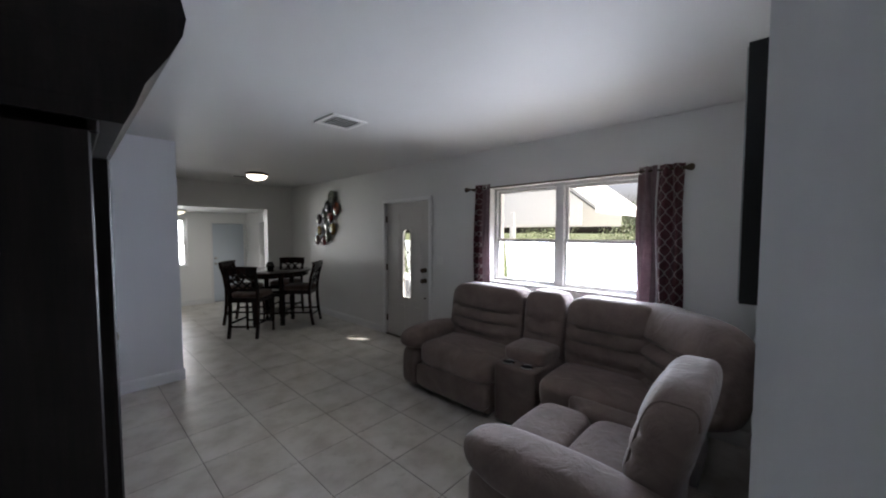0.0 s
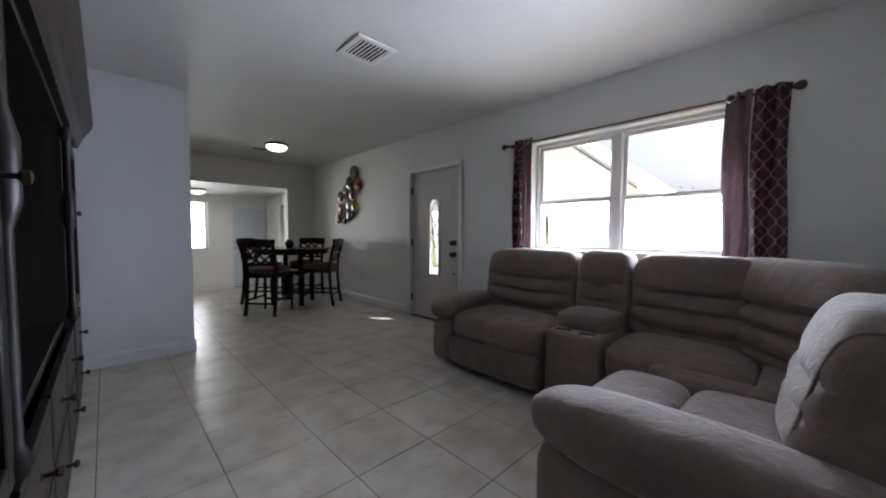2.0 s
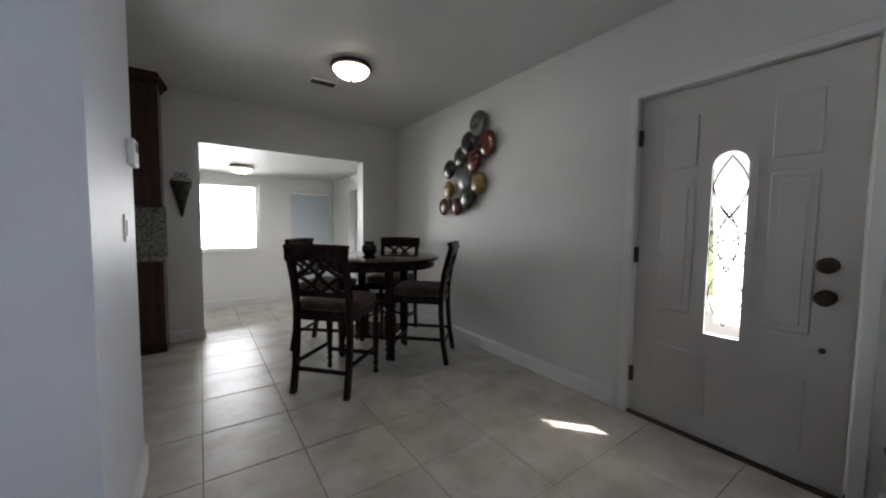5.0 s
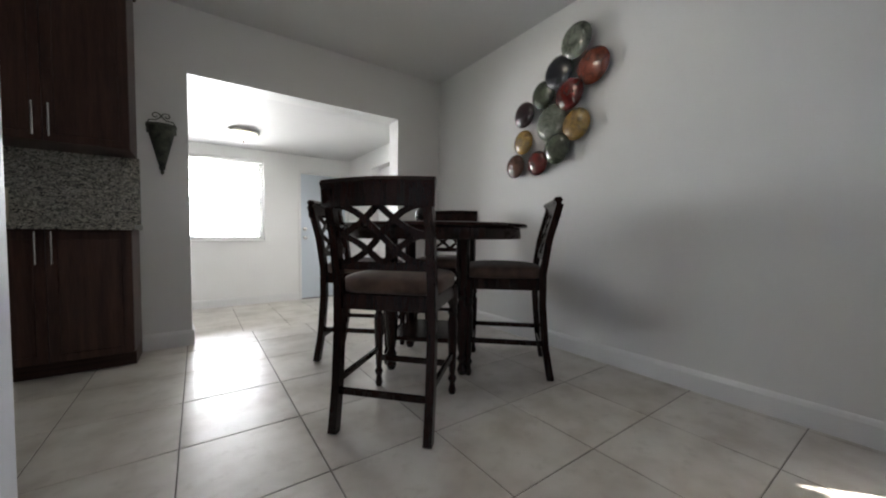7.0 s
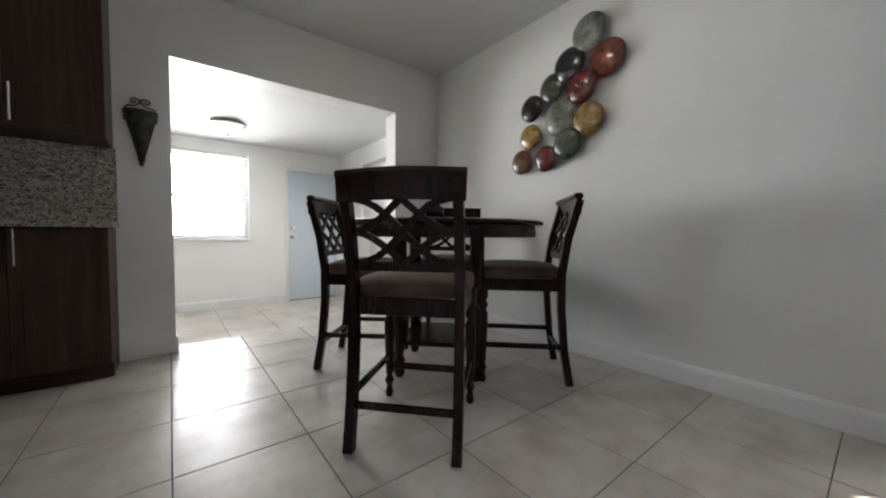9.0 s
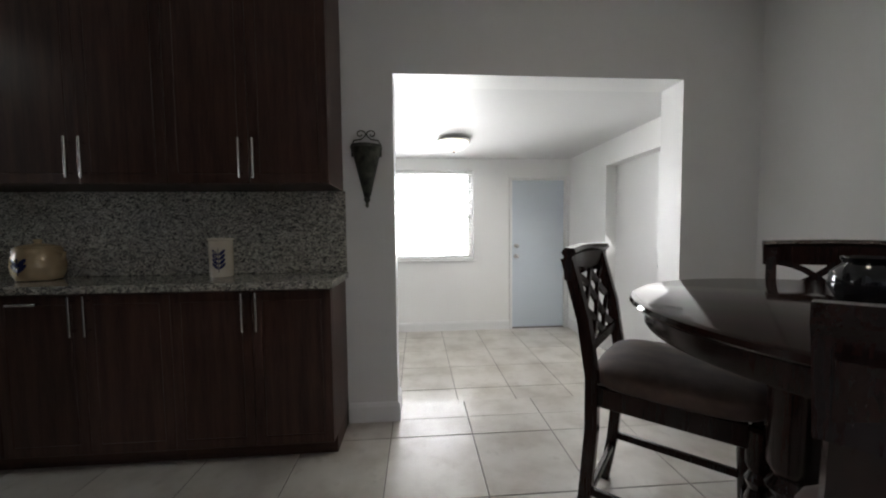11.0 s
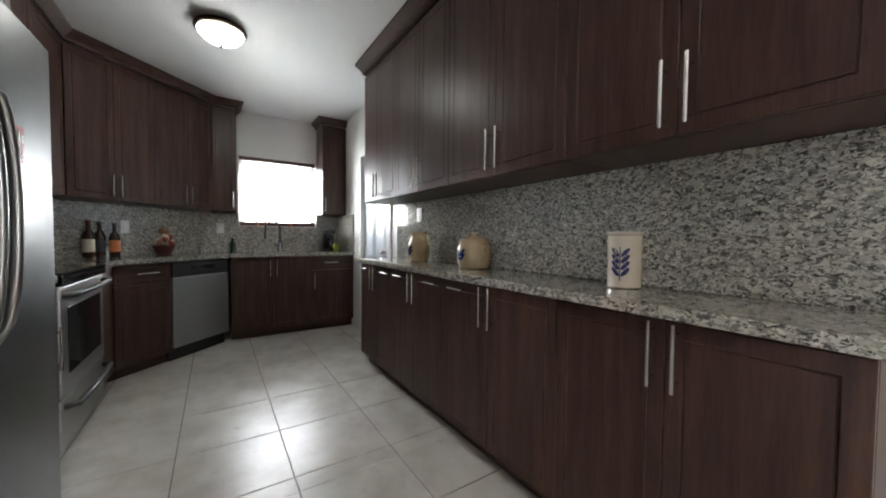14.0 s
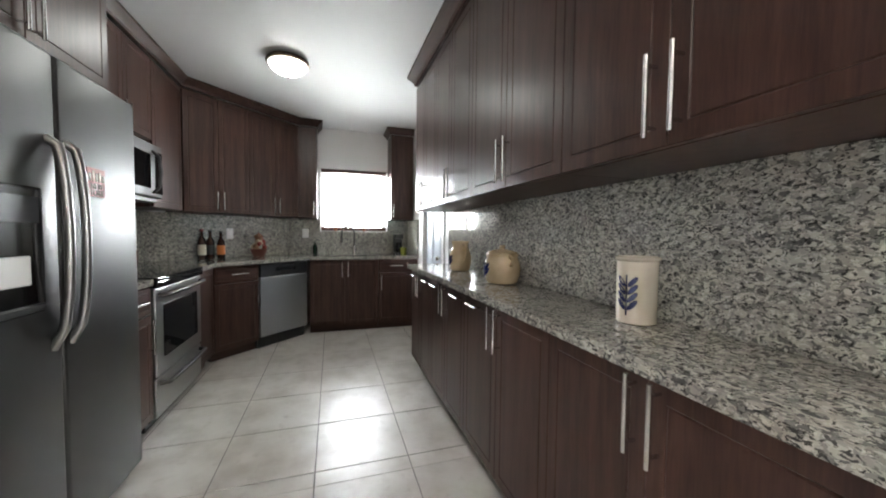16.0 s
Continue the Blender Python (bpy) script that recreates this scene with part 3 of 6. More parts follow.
def curtain_material(name, patterned):
    m = material(name, (0.20, 0.105, 0.115), 0.85)
    bsdf(m).inputs["Sheen Weight"].default_value = 0.3
    v = coords(m)
    weave = noise_out(m, v, 420, 2)
    if patterned:
        sep = m.node_tree.nodes.new("ShaderNodeSeparateXYZ")
        link(m, v, sep.inputs[0])
        lines = None
        for sgn, ph in ((1, 0.0), (-1, 0.5)):
            wave = node(m, "ShaderNodeMath"); wave.operation = 'MULTIPLY'; wave.inputs[1].default_value = 2 * math.pi / 0.125
            link(m, sep.outputs[2], wave.inputs[0])
            sn = node(m, "ShaderNodeMath"); sn.operation = 'SINE'
            link(m, wave.outputs[0], sn.inputs[0])
            am = node(m, "ShaderNodeMath"); am.operation = 'MULTIPLY'; am.inputs[1].default_value = 0.24 * sgn
            link(m, sn.outputs[0], am.inputs[0])
            ys = node(m, "ShaderNodeMath"); ys.operation = 'MULTIPLY_ADD'; ys.inputs[1].default_value = 1 / 0.075; ys.inputs[2].default_value = ph
            link(m, sep.outputs[1], ys.inputs[0])
            sm = node(m, "ShaderNodeMath"); sm.operation = 'ADD'
            link(m, am.outputs[0], sm.inputs[0]); link(m, ys.outputs[0], sm.inputs[1])
            fr = node(m, "ShaderNodeMath"); fr.operation = 'PINGPONG'; fr.inputs[1].default_value = 0.5
            link(m, sm.outputs[0], fr.inputs[0])
            lt = node(m, "ShaderNodeMath"); lt.operation = 'LESS_THAN'; lt.inputs[1].default_value = 0.065
            link(m, fr.outputs[0], lt.inputs[0])
            if lines is None:
                lines = lt.outputs[0]
            else:
                mx = node(m, "ShaderNodeMath"); mx.operation = 'MAXIMUM'
                link(m, lines, mx.inputs[0]); link(m, lt.outputs[0], mx.inputs[1])
                lines = mx.outputs[0]
        base = ramp(m, noise_out(m, v, 30, 3), [(0.35, (0.085, 0.022, 0.03)), (0.65, (0.13, 0.04, 0.05))])
        link(m, mix(m, lines, base, (0.34, 0.28, 0.28)), bsdf(m).inputs["Base Color"])
    else:
        link(m, ramp(m, noise_out(m, v, 25, 3), [(0.3, (0.21, 0.15, 0.165)), (0.7, (0.27, 0.195, 0.21))]), bsdf(m).inputs["Base Color"])
    bump(m, weave, 0.15, 0.0006)
    return m


CURT_PLAIN, CURT_PAT = curtain_material("mauve_curtain_cloth", False), curtain_material("maroon_trellis_curtain_cloth", True)


def cloth_panel(y0, y1, z0, z1, folds, amp, seed):
    """A hanging sheet with deep folds, 3 mm thick, that falls straighter at the top."""
    rnd = random.Random(seed)
    bm = bmesh.new()
    ny, nz = folds * 10, 14
    grid = []
    ph = rnd.random() * 6
    for j in range(nz + 1):
        f = j / nz
        row = []
        for i in range(ny + 1):
            u = i / ny
            x = amp * math.sin(2 * math.pi * folds * u + ph + 0.25 * math.sin(5 * f + seed)) * (0.8 + 0.3 * f)
            y = y0 + (y1 - y0) * u + 0.012 * math.sin(9 * f + 6 * u)
            row.append(bm.verts.new((x, y, z1 + (z0 - z1) * f)))
        grid.append(row)
    for a, b in zip(grid, grid[1:]):
        for i in range(ny):
            bm.faces.new((a[i], a[i + 1], b[i + 1], b[i]))
    bmesh.ops.solidify(bm, geom=bm.faces[:], thickness=0.003)
    return bm


def curtain(label, pat, plain, eyelet):
    c = thing("curtain", label, "curtain", Matrix.Translation((3.885, 0, 0)), "curtains at the front window")
    part("patterned_panel", cloth_panel(pat[0], pat[1], 0.06, 2.16, 2, 0.032, 3), CURT_PAT, c, "maroon cloth with pale trellis lines", soft=True)
    part("plain_panel", cloth_panel(plain[0], plain[1], 0.06, 2.16, 2, 0.026, 5), CURT_PLAIN, c, "plain mauve cloth", soft=True)
    part("eyelet", sweep([(-0.034, eyelet + 0.026 * math.cos(a), 2.12 + 0.026 * math.sin(a)) for a in [i * math.pi / 8 for i in range(16)]], ring_section(0.005, 6), (1, 0, 0), True), NICKEL, c, soft=True)
    return c


curtain("maroon trellis and mauve curtain drawn to the window's side", (1.735, 1.915), (1.92, 2.06), 2.03)
curtain("narrow maroon and mauve curtain gathered beside the window", (3.68, 3.81), (3.57, 3.675), 3.63)
rod = thing("curtain_rod", "dark bronze curtain rod with turned finials", "curtain rod", Matrix.Translation((3.885, 0, 2.12)))
part("pole", tube((0, 1.755, 0), (0, 3.865, 0), 0.009, n=12), BRONZE, rod, soft=True)
for y, d in ((1.755, -1), (3.865, 1)):
    part("finial", lathe([(0.009, 0), (0.02, 0.006), (0.012, 0.02), (0.026, 0.045), (0.03, 0.065), (0.018, 0.08), (0.004, 0.084)], 16, Matrix.Translation((0, y, 0)) @ Matrix.Rotation(radians(-90 * d), 4, 'X')), BRONZE, rod, soft=True)
for y in (1.775, 3.84):
    part("bracket", box(0.0, E - 3.885, y - 0.008, y + 0.008, -0.02, 0.012, 0.003), BRONZE, rod)

# the recliner sofa


def suede():
    m = material("taupe_microfibre", (0.16, 0.12, 0.10), 0.85)
    bsdf(m).inputs["Sheen Weight"].default_value = 0.3
    bsdf(m).inputs["Sheen Roughness"].default_value = 0.4
    v = coords(m)
    c = ramp(m, noise_out(m, v, 3.0, 6, 0.65, 0.8), [(0.3, (0.13, 0.094, 0.082)), (0.55, (0.18, 0.134, 0.117)), (0.75, (0.235, 0.18, 0.16))])
    link(m, c, bsdf(m).inputs["Base Color"])
    wr = noise_out(m, coords(m), 7, 6, 0.62, 1.6)
    b1 = node(m, "ShaderNodeBump", Strength=0.55, Distance=0.018)
    link(m, wr, b1.inputs["Height"])
    b2 = node(m, "ShaderNodeBump", Strength=0.12, Distance=0.001)
    link(m, noise_out(m, v, 300, 3), b2.inputs["Height"])
    link(m, b1.outputs["Normal"], b2.inputs["Normal"])
    link(m, b2.outputs["Normal"], bsdf(m).inputs["Normal"])
    return m


SUEDE = suede()


def puff(w, d, h, cuts=10, power=5.0, creases=(), crease_depth=0.02, crown=0.0, lean=0.0, taper=0.0, wedge=0.0):
    """A stuffed cushion on its base centre, front towards -y, with sagging stitched creases across the front."""
    bm = bmesh.new()
    bmesh.ops.create_cube(bm, size=2)
    bmesh.ops.subdivide_edges(bm, edges=bm.edges[:], cuts=cuts, use_grid_fill=True)
    for v in bm.verts:
        x, y, z = v.co
        k = max(abs(x), abs(y), abs(z)) / (abs(x) ** power + abs(y) ** power + abs(z) ** power) ** (1 / power)
        x, y, z = x * k, y * k, z * k
        px, py, pz = x * w / 2, y * d / 2, (z + 1) * h / 2
        if y < 0:
            for c in creases:
                dz = z - (c + 0.10 * x * x - 0.05)
                py += crease_depth * math.exp(-(dz / 0.07) ** 2) * (1 - abs(x) ** 6)
            py -= 0.02 * (1 - x * x) * (1 - z * z)
        pz += crown * (1 - x * x) * (1 - y * y) * (1 if z > 0 else 0)
        py += lean * (z + 1) / 2
        px *= 1 - taper * (z + 1) / 2
        px *= 1 - wedge * (1 - y) / 2
        n = noise.noise(Vector((px * 4, py * 4, pz * 4 + w * 7)))
        v.co = (px, py + 0.008 * n, pz + 0.006 * n)
    return bm


def piping(w, d, h, power, lean, xf, side):
    """The stitched seam along one side of a back cushion, over its front and top."""
    r = (1 - xf ** power) ** (1 / power) * 1.012
    pts = []
    for i in range(25):
        a = math.pi * (1.06 - 0.92 * i / 24)
        y = r * math.copysign(abs(math.cos(a)) ** (2 / power), math.cos(a))
        z = r * math.copysign(abs(math.sin(a)) ** (2 / power), math.sin(a))
        pts.append((side * xf * w / 2, y * d / 2 + lean * (z + 1) / 2, (z + 1) * h / 2))
    return sweep(pts, ring_section(0.006, 6), (1, 0, 0))


def seat_unit(name, label, at, w, arms=(), back_w=None, shift=0.0, depth=0.92, split=0.0, lean=0.09, thick=0.30, power=5.5, tall=0.66):
    """One section: base, seat cushion, footrest, back, and arms at -1 or +1. Front towards -y, base centre of the back edge at the origin."""
    s = thing(name, label, "sofa", at, "recliner sofa sections")
    D = depth
    part("base", box(-w / 2 + 0.01, w / 2 - 0.01, -D + 0.07, -0.05, 0.03, 0.30, 0.03, 2), SUEDE, s, soft=True)
    part("footrest", puff(w - 0.03, 0.12, 0.25, 8, 6, (0.1,), 0.012), SUEDE, s, soft=True, at=Matrix.Translation((0, -D + 0.06, 0.06)))
    rear = D - 0.22 - split
    part("seat", puff(w + 0.005, rear, 0.24, 12, 5.5, crown=0.02), SUEDE, s, soft=True, at=Matrix.Translation((0, -0.20 - rear / 2, 0.27)))
    if split:
        part("seat_front", puff(w + 0.005, split + 0.01, 0.235, 12, 4.5, crown=0.015), SUEDE, s, soft=True, at=Matrix.Translation((0, -0.20 - rear - split / 2, 0.27)))
    part("backrest", puff(back_w or w + 0.01, thick, tall, 22, power, (-0.50, -0.12, 0.25), 0.04, lean=lean), SUEDE, s, soft=True, at=Matrix.Translation((shift, -0.18 - lean, 0.40)))
    for sd in (-1, 1):
        part("piping", piping(back_w or w + 0.01, thick, tall, power, lean, 0.955 if power > 5 else 0.86, sd), SUEDE, s, soft=True, at=Matrix.Translation((shift, -0.18 - lean, 0.40)))
    for sd in arms:
        arm = part("armrest", puff(0.23, D - 0.06, 0.42, 8, 6), SUEDE, s, soft=True, at=Matrix.Translation((sd * (w / 2 + 0.085), -D / 2 - 0.03, 0.02)))
        part("arm_pad", puff(0.335, D - 0.08, 0.22, 12, 3.2, crown=0.012), SUEDE, arm, soft=True, at=Matrix.Translation((0, -0.04, 0.375)))
    for sx in (-1, 1):
        for sy in (-D + 0.14, -0.12):
            part("foot", box(sx * (w / 2 - 0.08) - 0.025, sx * (w / 2 - 0.08) + 0.025, sy - 0.025, sy + 0.025, 0, 0.04, 0.004), BLACK_PLASTIC, s)
    return s


EAST = Matrix.Rotation(radians(-90), 4, 'Z')     # front towards -x
NORTH = Matrix.Rotation(radians(180), 4, 'Z')    # front towards +y
seat_unit("recliner_sofa", "taupe microfibre recliner section with a padded armrest beside the door", Matrix.Translation((3.86, 3.39, 0)) @ EAST, 0.90, (-1,))
seat_unit("recliner_sofa", "taupe microfibre armless sofa section below the window", Matrix.Translation((3.86, 2.155, 0)) @ EAST, 0.72)
seat_unit("recliner_sofa", "taupe microfibre recliner section along the side wall", Matrix.Translation((2.45, S + 0.035, 0)) @ NORTH, 0.66, (1,), 0.76, -0.06, 1.05, 0.34, 0.14, 0.24, 4.0, 0.60)

con = thing("sofa_console", "taupe microfibre sofa console with chrome cup holders and lid", "console", Matrix.Translation((3.86, 2.729, 0)) @ EAST, "recliner sofa sections")
part("base", box(-0.19, 0.19, -0.84, -0.05, 0.02, 0.52, 0.03, 3), SUEDE, con, soft=True)
part("lid", puff(0.37, 0.42, 0.12, 10, 7, crown=0.012), SUEDE, con, soft=True, at=Matrix.Translation((0, -0.50, 0.51)))
part("backrest", puff(0.405, 0.30, 0.67, 18, 5.0, (-0.50, -0.12, 0.25), 0.035, lean=0.09), SUEDE, con, soft=True, at=Matrix.Translation((0, -0.27, 0.40)))
for sx in (-0.085, 0.085):
    part("cup_holder", lathe([(0.040, 0.0), (0.052, 0.0), (0.053, 0.004), (0.047, 0.007), (0.044, 0.003), (0.040, 0.002)], 24, Matrix.Translation((sx, -0.765, 0.518))), CHROME, con, "chrome cup holder ring", soft=True)
    # flat near-black disc paints the shaded depth of the cup well
    part("cup_well_shade", lathe([(0.0435, 0.0), (0.0435, 0.003)], 20, Matrix.Translation((sx, -0.765, 0.519))), DARK, con)

cor = thing("sofa_corner", "taupe microfibre corner wedge joining the two sofa runs", "sofa", Matrix.Translation((3.80, S + 0.15, 0)) @ Matrix.Rotation(radians(-45 - 90), 4, 'Z'), "recliner sofa sections")


def poly_prism(pts, z0, z1, bev=0.0, segs=2):
    bm = bmesh.new()
    lo = [bm.verts.new((x, y, z0)) for x, y in pts]
    hi = [bm.verts.new((x, y, z1)) for x, y in pts]
    bm.faces.new(lo[::-1])
    bm.faces.new(hi)
    for i in range(len(pts)):
        j = (i + 1) % len(pts)
        bm.faces.new((lo[i], lo[j], hi[j], hi[i]))
    bmesh.ops.recalc_face_normals(bm, faces=bm.faces)
    if bev:
        bmesh.ops.bevel(bm, geom=bm.edges[:], offset=bev, segments=segs, affect='EDGES', profile=0.5)
    return bm


wedge_seat = poly_prism([(2.735, 2.07), (2.735, 1.50), (3.60, 1.50), (3.60, 1.79), (2.95, 1.79), (2.945, 2.25), (2.86, 2.15)], 0.04, 0.505, 0.05, 4)
part("seat", wedge_seat, SUEDE, cor, soft=True, at=cor.matrix_basis.inverted())
part("backrest", puff(1.10, 0.30, 0.66, 24, 4.0, (-0.50, -0.12, 0.25), 0.055, lean=0.10), SUEDE, cor, soft=True, at=Matrix.Translation((0.0, -0.47, 0.40)))
part("foot", box(-0.03, 0.03, -0.45, -0.39, 0, 0.045), BLACK_PLASTIC, cor)

# the entertainment cabinet
tv = thing("entertainment_cabinet", "tall black-stained entertainment cabinet with a moulded cornice", "cabinet", Matrix.Translation((-0.03, 2.0, 0)))
CD, CL, TH = 0.68, 3.28, 1.81
part("plinth", box(0.0, CD - 0.02, 0.02, CL - 0.02, 0, 0.10, 0.006), CABINET_BLACK, tv)
for y in (0.0, 0.72, 2.53, CL - 0.03):
    part("upright", box(0.0, CD - 0.03, y, y + 0.03, 0.10, TH, 0.003), CABINET_BLACK, tv)
part("back_panel", box(0.0, 0.015, 0.03, CL - 0.03, 0.10, TH), CABINET_BLACK, tv)
part("shelf", box(0.015, CD - 0.05, 0.75, 2.53, 0.66, 0.69, 0.004), CABINET_BLACK, tv)
part("bottom_panel", box(0.015, CD - 0.04, 0.03, CL - 0.03, 0.10, 0.13), CABINET_BLACK, tv)
part("top_panel", box(0.0, CD - 0.02, 0.0, CL, TH - 0.04, TH, 0.003), CABINET_BLACK, tv)
cor_sec = [(0.0, 0.0), (0.02, 0.0), (0.03, 0.03), (0.04, 0.07), (0.062, 0.12), (0.076, 0.16), (0.08, 0.19), (0.074, 0.23), (0.055, 0.265), (0.025, 0.29), (0.0, 0.30)]
part("cornice", sweep([(0.0, 0.0, TH - 0.02), (CD - 0.02, 0.0, TH - 0.02), (CD - 0.02, CL, TH - 0.02), (0.0, CL, TH - 0.02)], cor_sec), CABINET_BLACK, tv)
part("cornice_top", box(0.0, CD - 0.02, 0.0, CL, TH + 0.24, TH + 0.279), CABINET_BLACK, tv)
for y0, y1 in ((0.04, 0.72), (2.57, 3.24)):
    dr = part("door", frame_bars(bmesh.new(), "x", CD - 0.035, CD - 0.008, y0, y1, 0.70, TH - 0.07, 0.06), CABINET_BLACK, tv)
    part("glass_pane", box(CD - 0.026, CD - 0.02, y0 + 0.06, y1 - 0.06, 0.76, TH - 0.13), BLACK_GLASS, dr, "dark reflective glass")
    part("handle", lathe([(0.014, 0), (0.006, 0.006), (0.006, 0.024), (0.016, 0.032), (0.014, 0.042), (0.003, 0.045)], 12, Matrix.Translation((CD - 0.008, (y1 - 0.03) if y0 < 0.5 else (y0 + 0.03), 1.30)) @ Matrix.Rotation(radians(90), 4, 'Y')), BRONZE, dr, soft=True)
for y0, y1 in ((0.04, 0.72), (0.76, 1.33), (1.35, 1.93), (1.95, 2.52), (2.57, 3.24)):
    for z0, z1 in ((0.14, 0.40), (0.42, 0.66)):
        dw = part("drawer", panel_front(y1 - y0, z1 - z0, 0.022, 0.035), CABINET_BLACK, tv, at=Matrix.Translation((CD - 0.008, y0, z0)) @ Matrix.Rotation(radians(90), 4, 'Z'))
        part("handle", lathe([(0.014, 0), (0.006, 0.006), (0.006, 0.024), (0.016, 0.032), (0.014, 0.042), (0.003, 0.045)], 12, Matrix.Translation(((y1 - y0) / 2, 0, (z1 - z0) / 2)) @ Matrix.Rotation(radians(90), 4, 'X')), BRONZE, dw, soft=True)
for y in (0.735, 2.545):
    m = Matrix.Translation((CD - 0.012, y, 0.70))
    part("pilaster", lathe([(0.022, 0.0), (0.03, 0.03), (0.016, 0.07), (0.016, 0.50), (0.03, 0.55), (0.03, 0.68), (0.016, 0.74), (0.016, 0.99), (0.03, 1.03), (0.022, 1.08)], 14, m), CABINET_BLACK, tv, soft=True)

# picture over the sofa


def canvas_material():
    m = material("grey_abstract_canvas", (0.3, 0.3, 0.3), 0.6)
    v = coords(m, (5, 5, 1.1))
    a = noise_out(m, v, 1.6, 7, 0.62, 1.1)
    c = ramp(m, a, [(0.25, (0.05, 0.06, 0.06)), (0.45, (0.20, 0.22, 0.22)), (0.6, (0.36, 0.37, 0.37)), (0.75, (0.52, 0.53, 0.53))])
    link(m, c, bsdf(m).inputs["Base Color"])
    bump(m, noise_out(m, v, 8, 4), 0.2, 0.002)
    return m


pic = thing("canvas_painting", "large grey abstract canvas painting hung on the wall", "painting", Matrix.Translation((1.83, S, 1.43)))
part("canvas", box(0.0, 1.25, 0.002, 0.045, 0, 0.68, 0.004), canvas_material(), pic)
part("edge", box(-0.005, 1.255, 0.001, 0.041, -0.005, 0.685), DARK, pic, "black wrapped edge")
part("stretcher", box(0.02, 1.23, 0.0, 0.006, 0.02, 0.66), DARK, pic)

# ceiling vents
VX, VY = 2.25, 4.01
vent = thing("ceiling_vent", "white louvred square air vent in the ceiling", "air vent", Matrix.Translation((VX, VY, H)))
part("frame", wall_mesh("x", 0, 0.012, -0.165, 0.165, -0.165, 0.165, [(-0.125, 0.125, -0.125, 0.125)]), WHITE_METAL, vent, at=Matrix.Rotation(radians(90), 4, 'Y'))
# thin dark sheet painted as the shade inside the duct; the ceiling is solid
part("duct_shade", box(-0.13, 0.13, -0.13, 0.13, -0.0015, -0.0002), DARK, vent)
sl = finish("slat", box(-0.008, 0.008, -0.125, 0.125, -0.001, 0.001), WHITE_METAL)
for i in range(8):
    again("slat", sl, vent, pose(-0.11 + i * 0.031, 0, -0.011, 0, -18, 0))
v2 = thing("ceiling_vent", "small white air vent near the dining lamp", "air vent", Matrix.Translation((2.65, 7.92, H)))
part("frame", box(-0.13, 0.13, -0.06, 0.06, -0.012, 0, 0.004), WHITE_METAL, v2)
# dark strips on the solid frame paint the shaded slots between louvres
slot_shade = finish("slat", box(-0.11, 0.11, -0.008, 0.008, -0.001, 0.001), DARK)
for i in range(4):
    again("slat", slot_shade, v2, pose(0, -0.036 + i * 0.024, -0.0135, 0, 0, 0))

# wall plates
def plate(label, at, w, h, toggles, cat="light switch", name="light_switch"):
    p = thing(name, label, cat, at)
    part("cover", box(-w / 2, w / 2, -0.007, 0, -h / 2, h / 2, 0.003), WHITE_PLASTIC, p)
    for k in range(toggles):
        x = (k - (toggles - 1) / 2) * 0.046
        part("rocker" if cat == "light switch" else "socket", box(x - 0.016, x + 0.016, -0.011, -0.006, -0.033, 0.033, 0.003), WHITE_PLASTIC if cat == "light switch" else SLAT, p)
    return p


plate("white double rocker light switch beside the front door", Matrix.Translation((E, 4.47, 1.23)) @ EAST, 0.118, 0.115, 2)
plate("white light switch on the partition's end", Matrix.Translation((PX, 6.46, 1.21)) @ Matrix.Rotation(radians(90), 4, 'Z'), 0.075, 0.115, 1)
th = thing("thermostat", "white wall thermostat with a small grey display", "thermostat", Matrix.Translation((PX, 6.65, 1.55)) @ Matrix.Rotation(radians(90), 4, 'Z'))
part("body", box(-0.06, 0.06, -0.028, 0, -0.06, 0.06, 0.006, 2), WHITE_PLASTIC, th)
part("display", box(-0.035, 0.035, -0.03, -0.027, 0.005, 0.045), BLACK_PLASTIC, th)
part("button", box(-0.02, 0.02, -0.031, -0.027, -0.04, -0.025, 0.001), SLAT, th)

bin_ = thing("waste_bin", "black plastic oval waste bin beside the door", "waste bin", Matrix.Translation((3.80, 4.36, 0)) @ Matrix.Diagonal((0.72, 1.0, 1, 1)))
part("bucket", lathe([(0.160, 0.012), (0.175, 0.016), (0.205, 0.38), (0.195, 0.38), (0.165, 0.024), (0.01, 0.022)], 32), BLACK_PLASTIC, bin_, soft=True)
part("rim", lathe([(0.205, 0.374), (0.222, 0.38), (0.226, 0.392), (0.222, 0.401), (0.205, 0.403), (0.194, 0.396), (0.194, 0.376)], 32), BLACK_PLASTIC, bin_, soft=True)
part("foot", lathe([(0.01, 0.0), (0.172, 0.0), (0.180, 0.006), (0.176, 0.017), (0.01, 0.017)], 32), BLACK_PLASTIC, bin_, soft=True)

# ---- lamps on the ceilings ----
LAMP_BOWL = glow("lit_alabaster_bowl", (1.0, 0.90, 0.76), 3.0)
LAMP_BOWL_WHITE = glow("lit_white_bowl", (0.98, 0.99, 0.95), 1.5)
LAMP_BOWL_DIM = glow("cream_glass_bowl", (1.0, 0.92, 0.70), 0.6)


